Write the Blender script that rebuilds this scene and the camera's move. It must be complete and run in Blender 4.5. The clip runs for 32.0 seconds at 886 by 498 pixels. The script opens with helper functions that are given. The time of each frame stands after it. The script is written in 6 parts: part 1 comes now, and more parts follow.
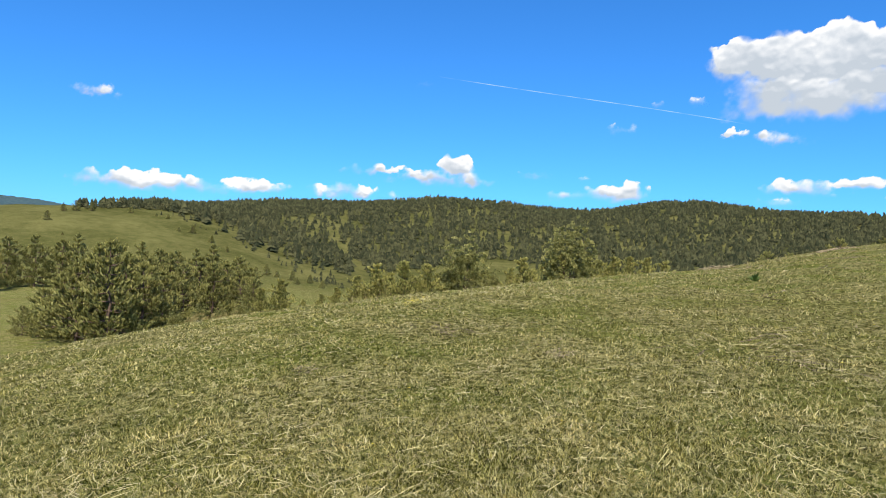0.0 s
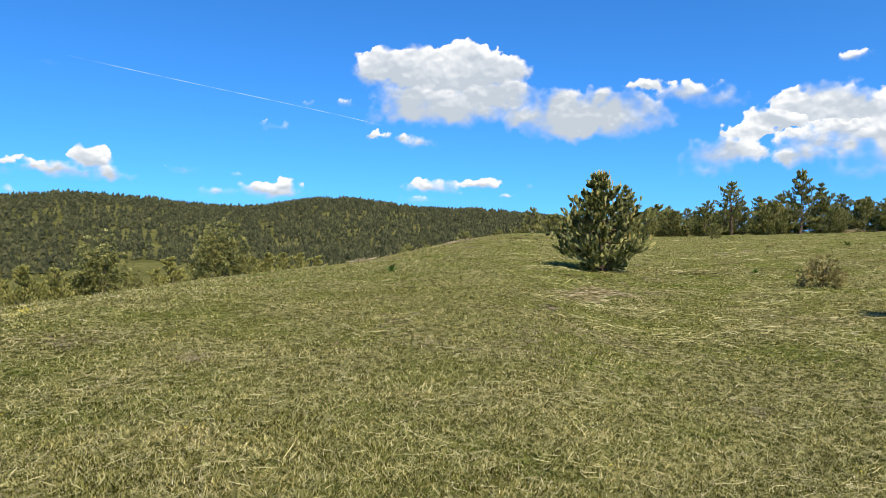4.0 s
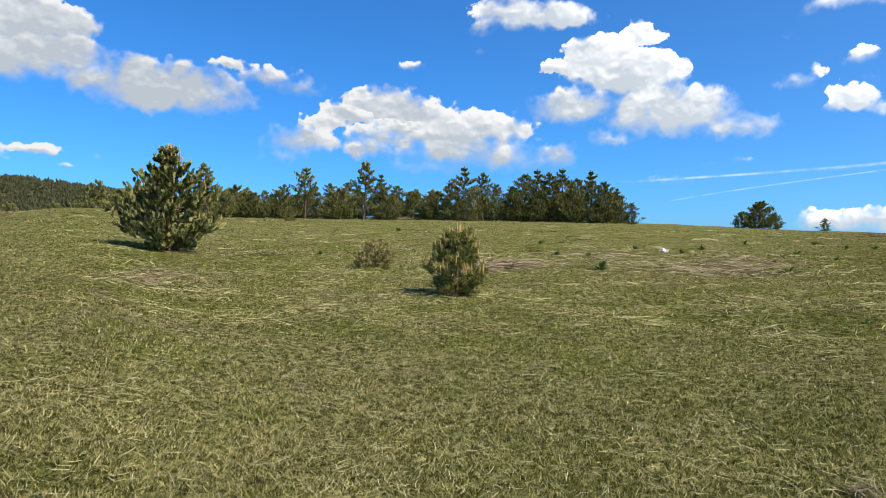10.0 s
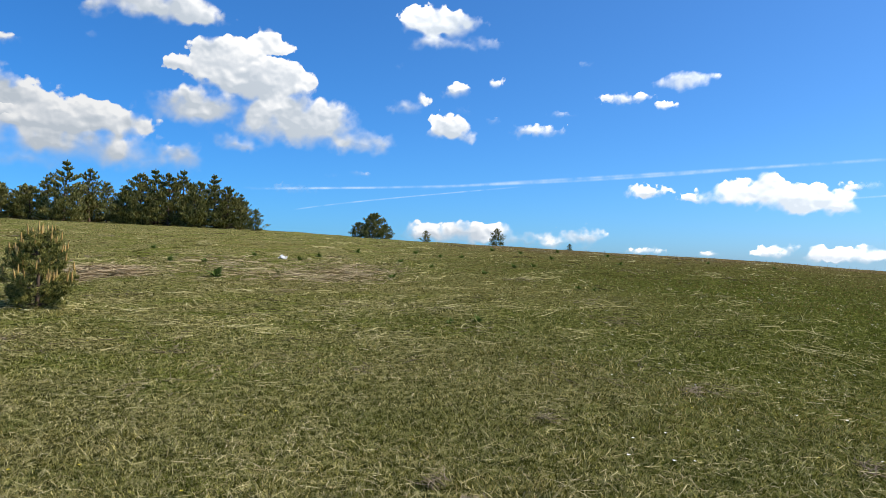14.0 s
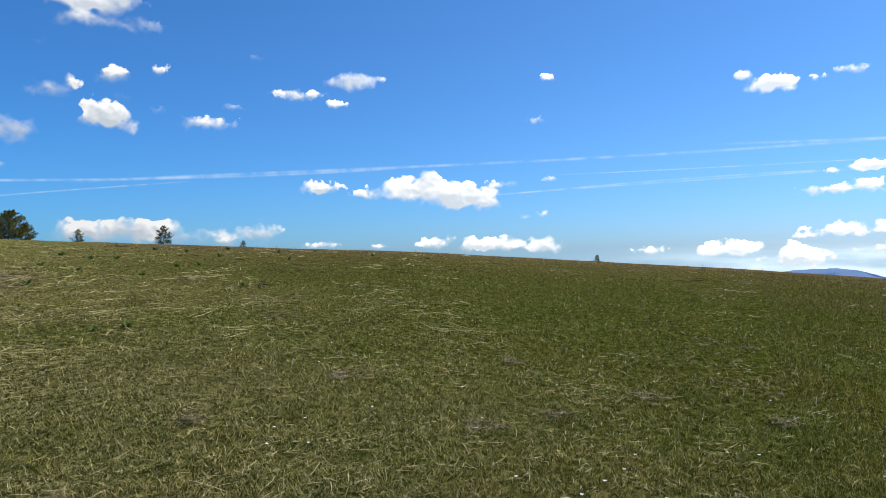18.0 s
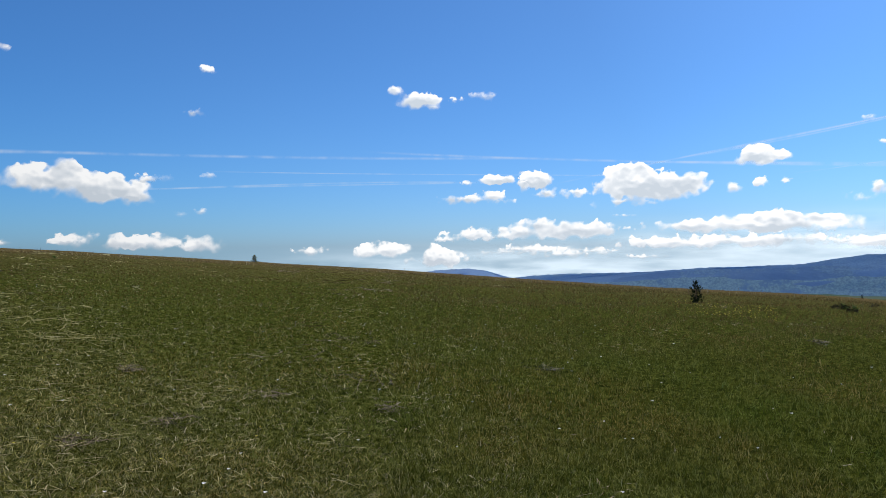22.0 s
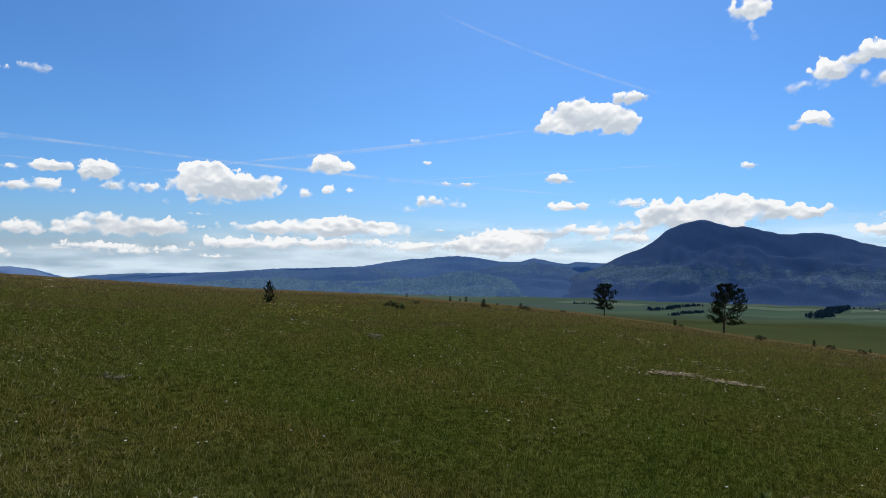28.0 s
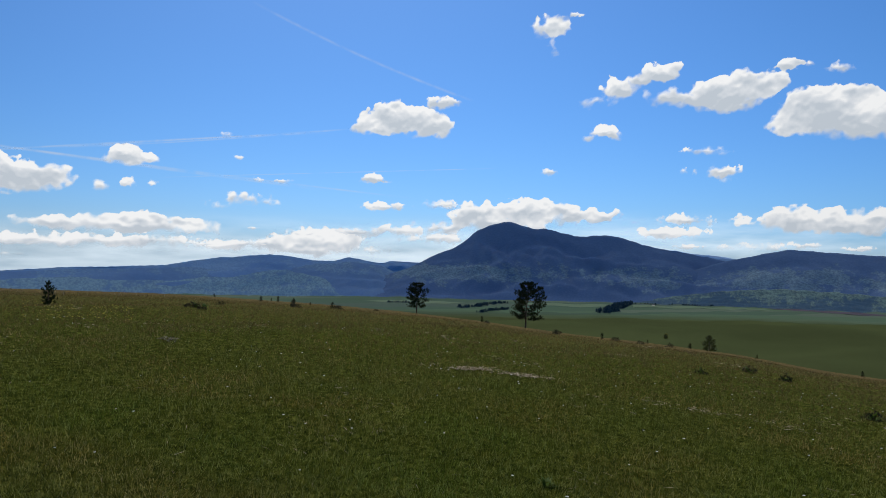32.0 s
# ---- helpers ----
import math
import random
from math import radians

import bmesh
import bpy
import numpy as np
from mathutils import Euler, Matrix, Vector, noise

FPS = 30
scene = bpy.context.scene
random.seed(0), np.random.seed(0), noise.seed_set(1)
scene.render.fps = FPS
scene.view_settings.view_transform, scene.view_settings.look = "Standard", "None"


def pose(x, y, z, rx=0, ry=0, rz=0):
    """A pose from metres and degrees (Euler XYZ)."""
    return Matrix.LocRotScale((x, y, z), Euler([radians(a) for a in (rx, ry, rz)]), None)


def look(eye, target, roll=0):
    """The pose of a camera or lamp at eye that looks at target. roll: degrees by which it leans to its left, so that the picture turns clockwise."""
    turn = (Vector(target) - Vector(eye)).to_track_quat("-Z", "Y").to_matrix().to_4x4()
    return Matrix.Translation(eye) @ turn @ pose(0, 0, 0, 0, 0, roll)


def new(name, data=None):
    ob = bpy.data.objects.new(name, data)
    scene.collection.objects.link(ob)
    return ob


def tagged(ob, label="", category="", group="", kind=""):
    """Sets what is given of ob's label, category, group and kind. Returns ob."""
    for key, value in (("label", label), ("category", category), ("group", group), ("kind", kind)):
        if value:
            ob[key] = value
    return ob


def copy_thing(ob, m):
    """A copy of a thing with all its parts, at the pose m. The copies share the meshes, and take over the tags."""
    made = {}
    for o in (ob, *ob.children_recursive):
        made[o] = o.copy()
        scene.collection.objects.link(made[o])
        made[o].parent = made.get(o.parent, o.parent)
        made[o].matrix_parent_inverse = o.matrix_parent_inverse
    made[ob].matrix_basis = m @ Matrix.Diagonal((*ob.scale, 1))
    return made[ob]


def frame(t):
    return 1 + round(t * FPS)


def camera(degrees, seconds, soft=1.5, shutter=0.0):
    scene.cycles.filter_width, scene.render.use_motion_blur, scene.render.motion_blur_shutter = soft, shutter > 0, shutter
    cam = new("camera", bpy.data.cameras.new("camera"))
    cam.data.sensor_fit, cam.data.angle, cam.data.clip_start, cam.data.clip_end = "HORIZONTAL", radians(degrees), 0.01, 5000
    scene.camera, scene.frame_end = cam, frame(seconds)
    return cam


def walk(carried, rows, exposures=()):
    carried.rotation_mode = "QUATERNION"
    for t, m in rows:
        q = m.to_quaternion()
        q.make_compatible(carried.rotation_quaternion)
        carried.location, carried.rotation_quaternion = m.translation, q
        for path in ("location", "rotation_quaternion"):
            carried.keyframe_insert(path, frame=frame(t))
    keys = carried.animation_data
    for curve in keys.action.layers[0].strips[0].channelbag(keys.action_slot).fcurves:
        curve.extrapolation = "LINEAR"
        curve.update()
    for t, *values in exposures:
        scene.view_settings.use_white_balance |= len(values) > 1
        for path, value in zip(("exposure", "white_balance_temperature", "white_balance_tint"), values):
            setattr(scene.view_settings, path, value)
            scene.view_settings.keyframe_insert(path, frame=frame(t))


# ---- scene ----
# ---------------------------------------------------------------- camera and walk
EYE = 1.6                      # height of the eye over the ground, metres


def bearing(az, dist):
    """Plan position at a compass bearing (degrees, clockwise from +y) and a distance."""
    return Vector((dist * math.sin(radians(az)), dist * math.cos(radians(az)), 0))


PATH = [
    (0, -0.192, 0.188, 0.01, 1.30, 2.09), (0.5, -0.174, 0.170, 2.78, 1.47, 1.58), (1, -0.147, 0.165, 5.42, 1.22, 1.67),
    (1.5, -0.110, 0.176, 8.24, 1.18, 1.34), (2, -0.059, 0.199, 10.46, 1.07, 1.02), (2.5, -0.012, 0.225, 15.77, 0.95, -0.55),
    (3, -0.001, 0.246, 19.35, 1.02, -0.93), (3.5, -0.006, 0.242, 23.82, 1.20, -0.30), (4, 0.000, 0.210, 27.47, 1.46, -0.17),
    (4.5, -0.031, 0.194, 30.25, 1.93, -0.20), (6.5, 0.062, 0.334, 41.06, 0.90, -0.00), (7, 0.058, 0.334, 43.97, 0.79, -0.37),
    (7.5, 0.058, 0.315, 48.14, 0.80, -0.89), (8, 0.081, 0.282, 48.84, 0.43, -0.29), (8.5, 0.114, 0.244, 51.06, 0.60, -0.09),
    (9, 0.161, 0.241, 53.72, 0.71, 0.07), (9.5, 0.220, 0.231, 57.15, 0.58, 0.29), (10, 0.250, 0.212, 60.74, 0.02, 0.61),
    (10.5, 0.289, 0.148, 61.71, -0.21, 0.54), (11, 0.297, 0.112, 65.77, -0.51, 0.47), (11.5, 0.313, 0.103, 69.02, 0.49, -0.07),
    (12, 0.406, 0.137, 73.15, 0.68, 0.37), (12.5, 0.491, 0.140, 78.43, 0.50, 0.66), (13, 0.520, 0.137, 82.76, 0.50, 1.15),
    (13.5, 0.526, 0.138, 86.71, 0.54, 1.09), (14, 0.524, 0.104, 90.48, 1.03, 1.18), (14.5, 0.524, 0.075, 93.73, 1.18, 1.01),
    (16.5, 0.411, 0.035, 107.98, 0.60, 0.31), (17, 0.398, -0.021, 111.16, 0.52, -0.10), (17.5, 0.380, -0.072, 114.20, 0.66, -0.58),
    (18, 0.345, -0.108, 116.28, 0.73, -0.91), (18.5, 0.324, -0.156, 118.51, 0.71, -1.22), (19, 0.304, -0.211, 120.38, 0.29, -1.64),
    (19.5, 0.269, -0.263, 122.47, 0.29, -1.13), (20, 0.224, -0.285, 128.17, 0.64, -1.16), (20.5, 0.190, -0.286, 132.63, 0.75, -0.64),
    (21, 0.154, -0.289, 136.47, 0.70, -0.92), (21.5, 0.126, -0.293, 140.09, 0.71, -1.00), (22, 0.107, -0.296, 143.34, 0.44, -0.41),
    (22.5, 0.098, -0.296, 146.23, 0.05, 0.29), (23, 0.122, -0.293, 150.18, 0.43, 0.29), (23.5, 0.148, -0.282, 152.87, 0.03, 0.30),
    (24, 0.159, -0.266, 155.58, 0.24, 0.52), (24.5, 0.202, -0.247, 157.75, 0.30, 0.54), (25, 0.273, -0.231, 161.05, -0.28, 0.24),
    (25.5, 0.253, -0.220, 163.31, -0.23, 0.26), (26, 0.196, -0.212, 167.50, -0.29, 1.07), (26.5, 0.209, -0.240, 170.73, 0.28, 1.27),
    (28.5, 0.120, -0.294, 178.25, 0.67, 1.10), (29, 0.114, -0.325, 179.35, 0.83, 1.26), (29.5, 0.091, -0.346, 180.79, 1.15, 1.10),
    (30, 0.072, -0.354, 182.51, 0.81, 1.10), (30.5, 0.063, -0.352, 183.91, 0.90, 0.80), (31, 0.028, -0.334, 186.46, 1.05, 0.72),
    (31.5, 0.013, -0.325, 188.42, 0.80, 0.78), (32, 0.000, -0.346, 191.86, 0.86, 1.31),
]

cam = camera(64.29, 32.0, soft=0.6)
walk_rows = []
for t, px, py, yaw, pitch, roll in PATH:
    eye = Vector((px, py, EYE))
    ahead = Vector((math.sin(radians(yaw)) * math.cos(radians(pitch)), math.cos(radians(yaw)) * math.cos(radians(pitch)), math.sin(radians(pitch))))
    walk_rows.append((t, look(eye, eye + ahead, roll)))
walk(cam, walk_rows, [(0, 0.58), (5, 0.53), (9, 0.42), (14, 0.27), (18, 0.08), (20, -0.1), (22, -0.29), (25.5, -0.4), (29, -0.54), (32, -0.58)])

# ---------------------------------------------------------------- sky and sun
SUN_AZ, SUN_EL = 180.0, 50.0
world = bpy.data.worlds.new("sky")
scene.world = world
world.use_nodes = True
wn, wl = world.node_tree.nodes, world.node_tree.links
sky = wn.new("ShaderNodeTexSky")
sky.sky_type, sky.sun_disc = "NISHITA", False
sky.sun_elevation, sky.sun_rotation = radians(SUN_EL), radians(SUN_AZ)
sky.altitude, sky.air_density, sky.dust_density, sky.ozone_density = 1000, 1.0, 1.3, 3.0
# crisp mountain air: a deeper azure overhead, pale towards the horizon


def sky_math(op, x, y):
    n = wn.new("ShaderNodeMath")
    n.operation = op
    for socket, value in zip(n.inputs, (x, y)):
        if isinstance(value, bpy.types.NodeSocket):
            wl.new(value, socket)
        else:
            socket.default_value = value
    return n.outputs[0]


# the view falls below eye level: the sky goes on down to the far hills
way, lowered, lifted = wn.new("ShaderNodeTexCoord"), wn.new("ShaderNodeSeparateXYZ"), wn.new("ShaderNodeCombineXYZ")
wl.new(way.outputs["Generated"], lowered.inputs[0])
wl.new(lowered.outputs[0], lifted.inputs[0])
wl.new(lowered.outputs[1], lifted.inputs[1])
wl.new(sky_math("MAXIMUM", lowered.outputs[2], 0.012), lifted.inputs[2])
wl.new(lifted.outputs[0], sky.inputs["Vector"])
split, merge = wn.new("ShaderNodeSeparateColor"), wn.new("ShaderNodeCombineColor")
wl.new(sky.outputs["Color"], split.inputs[0])
red, green, blue = split.outputs
toward_sun = wn.new("ShaderNodeVectorMath")
toward_sun.operation = "DOT_PRODUCT"
wl.new(wn.new("ShaderNodeTexCoord").outputs["Generated"], toward_sun.inputs[0])
toward_sun.inputs[1].default_value = bearing(SUN_AZ, math.cos(radians(SUN_EL))) + Vector((0, 0, math.sin(radians(SUN_EL))))
hazy = wn.new("ShaderNodeVectorMath")
hazy.operation = "DOT_PRODUCT"
wl.new(wn.new("ShaderNodeTexCoord").outputs["Generated"], hazy.inputs[0])
hazy.inputs[1].default_value = bearing(205, math.cos(radians(25))) + Vector((0, 0, math.sin(radians(25))))
haze = wn.new("ShaderNodeMapRange")
wl.new(hazy.outputs["Value"], haze.inputs["Value"])
for key, value in (("From Min", 0.68), ("From Max", 1.0), ("To Min", 1.0), ("To Max", 1.26)):
    haze.inputs[key].default_value = value
pale = wn.new("ShaderNodeMapRange")
wl.new(toward_sun.outputs["Value"], pale.inputs["Value"])
for key, value in (("From Min", -0.15), ("From Max", 0.55), ("To Min", 0.72), ("To Max", 1.03)):
    pale.inputs[key].default_value = value
red, green, blue = (sky_math("MULTIPLY", band, haze.outputs[0]) for band in (red, green, blue))
green = sky_math("MULTIPLY", green, sky_math("POWER", pale.outputs[0], 0.3))
red = sky_math("MULTIPLY", red, pale.outputs[0])
wl.new(sky_math("MULTIPLY", sky_math("MULTIPLY", green, 0.6), sky_math("POWER", sky_math("DIVIDE", red, green), 1.6)), merge.inputs[0])
wl.new(sky_math("MULTIPLY", green, 0.91), merge.inputs[1])
wl.new(sky_math("MULTIPLY", sky_math("MULTIPLY", green, 1.42), sky_math("POWER", sky_math("DIVIDE", blue, green), 0.96)), merge.inputs[2])
wl.new(merge.outputs[0], wn["Background"].inputs["Color"])
wn["Background"].inputs["Strength"].default_value = 0.1
sun_data = bpy.data.lights.new("sun", "SUN")
sun_data.energy, sun_data.angle, sun_data.color = 5.0, radians(0.5), (1.0, 0.92, 0.8)
sun = new("sun", sun_data)
sun.matrix_world = look(bearing(SUN_AZ, 100 * math.cos(radians(SUN_EL))) + Vector((0, 0, 100 * math.sin(radians(SUN_EL)))), (0, 0, 0))

# ---------------------------------------------------------------- materials
SUN_WAY = bearing(SUN_AZ, math.cos(radians(SUN_EL))) + Vector((0, 0, math.sin(radians(SUN_EL))))   # towards the sun


class Nodes:
    """Short hand for building a node material."""

    def __init__(self, name):
        self.mat = bpy.data.materials.new(name)
        self.mat.use_nodes = True
        self.tree = self.mat.node_tree
        self.tree.nodes.clear()
        self.out = self.tree.nodes.new("ShaderNodeOutputMaterial")

    def add(self, kind, settings=(), **inputs):
        n = self.tree.nodes.new(kind)
        settings = dict(settings)
        if "operation" in settings:
            n.operation = settings["operation"]
        if "interpolation_type" in settings:
            n.interpolation_type = settings["interpolation_type"]
        if "data_type" in settings:
            n.data_type = settings["data_type"]
        if "blend_type" in settings:
            n.blend_type = settings["blend_type"]
        if "voronoi_dimensions" in settings:
            n.voronoi_dimensions = settings["voronoi_dimensions"]
        for key, value in inputs.items():
            self.put(n, key.replace("_", " "), value)
        return n

    def put(self, node, key, value):
        socket = node.inputs[int(key[1:])] if key[0] == "i" and key[1:].isdigit() else node.inputs[key]
        if isinstance(value, bpy.types.NodeSocket):
            self.tree.links.new(value, socket)
        else:
            socket.default_value = value

    def math(self, op, a, b=0.0, c=0.0):
        return self.add("ShaderNodeMath", {"operation": op}, i0=a, i1=b, i2=c).outputs[0]

    def noise(self, vector, scale, detail=3.0, rough=0.55):
        return self.add("ShaderNodeTexNoise", Vector=vector, Scale=scale, Detail=detail, Roughness=rough).outputs["Fac"]

    def ramp(self, fac, *stops):
        n = self.add("ShaderNodeValToRGB", Fac=fac)
        el = n.color_ramp.elements
        while len(el) < len(stops):
            el.new(0.5)
        for e, (at, c) in zip(el, stops):
            e.position, e.color = at, (*c, 1)
        return n.outputs["Color"]

    def mix(self, fac, a, b, blend="MIX"):
        n = self.add("ShaderNodeMix", {"data_type": "RGBA", "blend_type": blend})
        self.put(n, "i0", fac), self.put(n, "i6", a), self.put(n, "i7", b)
        return n.outputs[2]

    def done(self, shader):
        self.tree.links.new(shader, self.out.inputs["Surface"])
        return self.mat


def rgba(c):
    return (*c, 1.0)


def leafy(name, colours, translucent=0.25, rough=0.6, spread=0.35, gloss=0.25):
    """Foliage: colour varies from piece to piece and from tree to tree, some light comes through."""
    k = Nodes(name)
    island = k.add("ShaderNodeNewGeometry").outputs["Random Per Island"]
    tree = k.add("ShaderNodeObjectInfo").outputs["Random"]
    fac = k.math("ADD", k.math("MULTIPLY", island, 1 - spread), k.math("MULTIPLY", tree, spread))
    stops = [(i / (len(colours) - 1), c) for i, c in enumerate(colours)]
    colour = k.ramp(fac, *stops)
    front = k.add("ShaderNodeBsdfPrincipled", Base_Color=colour, Roughness=rough)
    front.inputs["Specular IOR Level"].default_value = gloss
    back = k.add("ShaderNodeBsdfTranslucent", Color=colour)
    return k.done(k.add("ShaderNodeMixShader", Fac=translucent, i1=front.outputs[0], i2=back.outputs[0]).outputs[0])


def rough_mat(name, dark, light, scale, rough=0.85, bump=0.4):
    k = Nodes(name)
    where = k.add("ShaderNodeTexCoord").outputs["Object"]
    n1, n2 = k.noise(where, scale, 5), k.noise(where, scale * 0.13, 3)
    colour = k.ramp(k.math("ADD", k.math("MULTIPLY", n1, 0.6), k.math("MULTIPLY", n2, 0.4)), (0.3, dark), (0.7, light))
    bsdf = k.add("ShaderNodeBsdfPrincipled", Base_Color=colour, Roughness=rough)
    bsdf.inputs["Specular IOR Level"].default_value = 0.05
    b = k.add("ShaderNodeBump", Strength=bump, Height=n1, Distance=0.02)
    k.tree.links.new(b.outputs[0], bsdf.inputs["Normal"])
    return k.done(bsdf.outputs[0])


def lush_backlit(k, where):
    """How lush the sward is: dry pasture on the near side of the hilltop, fresh green on the side towards the valley,
    darkened there as grass seen against the sun.
    """
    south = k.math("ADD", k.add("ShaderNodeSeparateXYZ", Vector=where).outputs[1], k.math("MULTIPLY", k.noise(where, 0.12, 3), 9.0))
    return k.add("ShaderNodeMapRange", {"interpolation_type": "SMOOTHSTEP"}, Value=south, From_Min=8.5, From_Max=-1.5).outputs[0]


def ground_material():
    """Pasture: olive green, straw and bare patches, at several scales."""
    k = Nodes("pasture")
    where = k.add("ShaderNodeTexCoord").outputs["Object"]
    fine, mid, big = k.noise(where, 13.0, 9, 0.8), k.noise(where, 0.9, 4), k.noise(where, 0.11, 4)
    huge = k.noise(where, 0.012, 4)
    grass = k.ramp(fine, (0.42, (0.035, 0.034, 0.01)), (0.5, (0.14, 0.13, 0.04)), (0.59, (0.38, 0.33, 0.15)))
    green = k.ramp(fine, (0.42, (0.03, 0.04, 0.008)), (0.59, (0.2, 0.21, 0.045)))
    colour = k.mix(k.ramp(mid, (0.42, (0, 0, 0)), (0.62, (1, 1, 1))), grass, green)
    dry = k.ramp(fine, (0.3, (0.08, 0.065, 0.022)), (0.7, (0.26, 0.21, 0.08)))
    colour = k.mix(k.math("MULTIPLY", k.ramp(big, (0.5, (0, 0, 0)), (0.7, (1, 1, 1))), 0.5), colour, dry)
    colour = k.mix(k.math("MULTIPLY", k.ramp(huge, (0.4, (0, 0, 0)), (0.65, (1, 1, 1))), 0.35), colour, rgba((0.1, 0.12, 0.032)))
    # fresh green ground, its tone also lowered for the backlit side
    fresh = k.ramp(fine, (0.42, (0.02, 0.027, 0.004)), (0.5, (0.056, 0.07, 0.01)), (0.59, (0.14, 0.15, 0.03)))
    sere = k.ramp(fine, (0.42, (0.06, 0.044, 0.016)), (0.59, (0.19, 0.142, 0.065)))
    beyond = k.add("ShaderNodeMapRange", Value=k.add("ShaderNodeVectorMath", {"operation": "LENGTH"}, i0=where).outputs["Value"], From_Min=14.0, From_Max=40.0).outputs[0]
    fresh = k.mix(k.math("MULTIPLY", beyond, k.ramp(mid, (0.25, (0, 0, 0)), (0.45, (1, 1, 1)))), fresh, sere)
    colour = k.mix(lush_backlit(k, where), colour, fresh)
    # meadows and fields down in the valley, distance haze mixed into the field colours
    stretch = k.add("ShaderNodeMapping", Vector=where, Rotation=(0, 0, 0.5), Scale=(0.0022, 0.0065, 0.0))
    cell = k.add("ShaderNodeTexVoronoi", {"voronoi_dimensions": "2D"}, Vector=stretch.outputs[0], Scale=1.0)
    plot = k.add("ShaderNodeSeparateColor", Color=cell.outputs["Color"]).outputs[0]
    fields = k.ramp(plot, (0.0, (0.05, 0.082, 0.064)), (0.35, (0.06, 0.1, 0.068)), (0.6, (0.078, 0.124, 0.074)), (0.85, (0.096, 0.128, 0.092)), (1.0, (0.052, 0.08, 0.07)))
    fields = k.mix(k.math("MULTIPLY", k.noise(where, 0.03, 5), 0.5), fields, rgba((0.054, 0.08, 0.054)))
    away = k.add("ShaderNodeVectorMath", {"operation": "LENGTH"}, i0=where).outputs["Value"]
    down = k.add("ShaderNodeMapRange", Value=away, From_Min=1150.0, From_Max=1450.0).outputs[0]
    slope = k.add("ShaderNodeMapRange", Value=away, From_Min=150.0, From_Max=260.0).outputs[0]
    meadow = k.ramp(k.math("ADD", k.math("MULTIPLY", k.noise(where, 0.03, 6, 0.65), 0.6), k.math("MULTIPLY", k.noise(where, 0.25, 6, 0.75), 0.4)), (0.4, (0.045, 0.048, 0.013)), (0.6, (0.125, 0.117, 0.04)))
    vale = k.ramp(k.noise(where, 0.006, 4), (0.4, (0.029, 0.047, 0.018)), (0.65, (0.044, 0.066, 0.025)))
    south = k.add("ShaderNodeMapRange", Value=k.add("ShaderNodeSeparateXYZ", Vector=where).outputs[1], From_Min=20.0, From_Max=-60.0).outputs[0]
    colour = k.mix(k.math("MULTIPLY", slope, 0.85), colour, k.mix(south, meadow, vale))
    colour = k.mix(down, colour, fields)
    bsdf = k.add("ShaderNodeBsdfPrincipled", Base_Color=colour, Roughness=0.95)
    bsdf.inputs["Specular IOR Level"].default_value = 0.0
    b = k.add("ShaderNodeBump", Strength=0.8, Height=k.math("ADD", fine, mid), Distance=0.08)
    k.tree.links.new(b.outputs[0], bsdf.inputs["Normal"])
    return k.done(bsdf.outputs[0])


def hazy_mountain_material(name, dark, light, amount, cut=0.5, belt=-45.0, wide=(15.0, 70.0)):
    """Far hills: woods tinted with blue distance haze, and a belt of small pale clearings on the lower slopes."""
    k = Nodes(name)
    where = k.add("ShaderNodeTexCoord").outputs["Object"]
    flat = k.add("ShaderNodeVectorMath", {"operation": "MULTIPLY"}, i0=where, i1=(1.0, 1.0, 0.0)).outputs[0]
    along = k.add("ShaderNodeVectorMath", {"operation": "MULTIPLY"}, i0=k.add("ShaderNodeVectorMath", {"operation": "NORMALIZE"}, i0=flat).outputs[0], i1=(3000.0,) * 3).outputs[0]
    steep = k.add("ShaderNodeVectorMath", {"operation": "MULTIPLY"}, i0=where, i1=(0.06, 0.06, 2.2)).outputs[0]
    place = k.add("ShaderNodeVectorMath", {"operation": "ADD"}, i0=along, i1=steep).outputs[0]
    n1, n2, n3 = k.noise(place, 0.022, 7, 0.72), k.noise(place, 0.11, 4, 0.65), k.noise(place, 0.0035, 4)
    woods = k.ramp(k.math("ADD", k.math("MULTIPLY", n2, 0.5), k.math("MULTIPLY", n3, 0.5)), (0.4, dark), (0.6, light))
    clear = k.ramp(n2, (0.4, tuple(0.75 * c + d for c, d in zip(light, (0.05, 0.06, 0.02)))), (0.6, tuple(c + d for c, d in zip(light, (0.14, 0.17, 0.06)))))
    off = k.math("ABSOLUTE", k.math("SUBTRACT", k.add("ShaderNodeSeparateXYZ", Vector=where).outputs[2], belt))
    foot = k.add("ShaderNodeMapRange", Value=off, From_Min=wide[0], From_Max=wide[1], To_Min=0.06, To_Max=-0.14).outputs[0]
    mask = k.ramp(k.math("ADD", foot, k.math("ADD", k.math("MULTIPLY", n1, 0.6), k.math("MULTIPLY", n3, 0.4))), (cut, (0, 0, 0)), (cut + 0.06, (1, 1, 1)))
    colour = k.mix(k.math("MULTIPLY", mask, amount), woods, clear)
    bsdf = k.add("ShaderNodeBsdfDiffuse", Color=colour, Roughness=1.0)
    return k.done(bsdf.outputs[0])


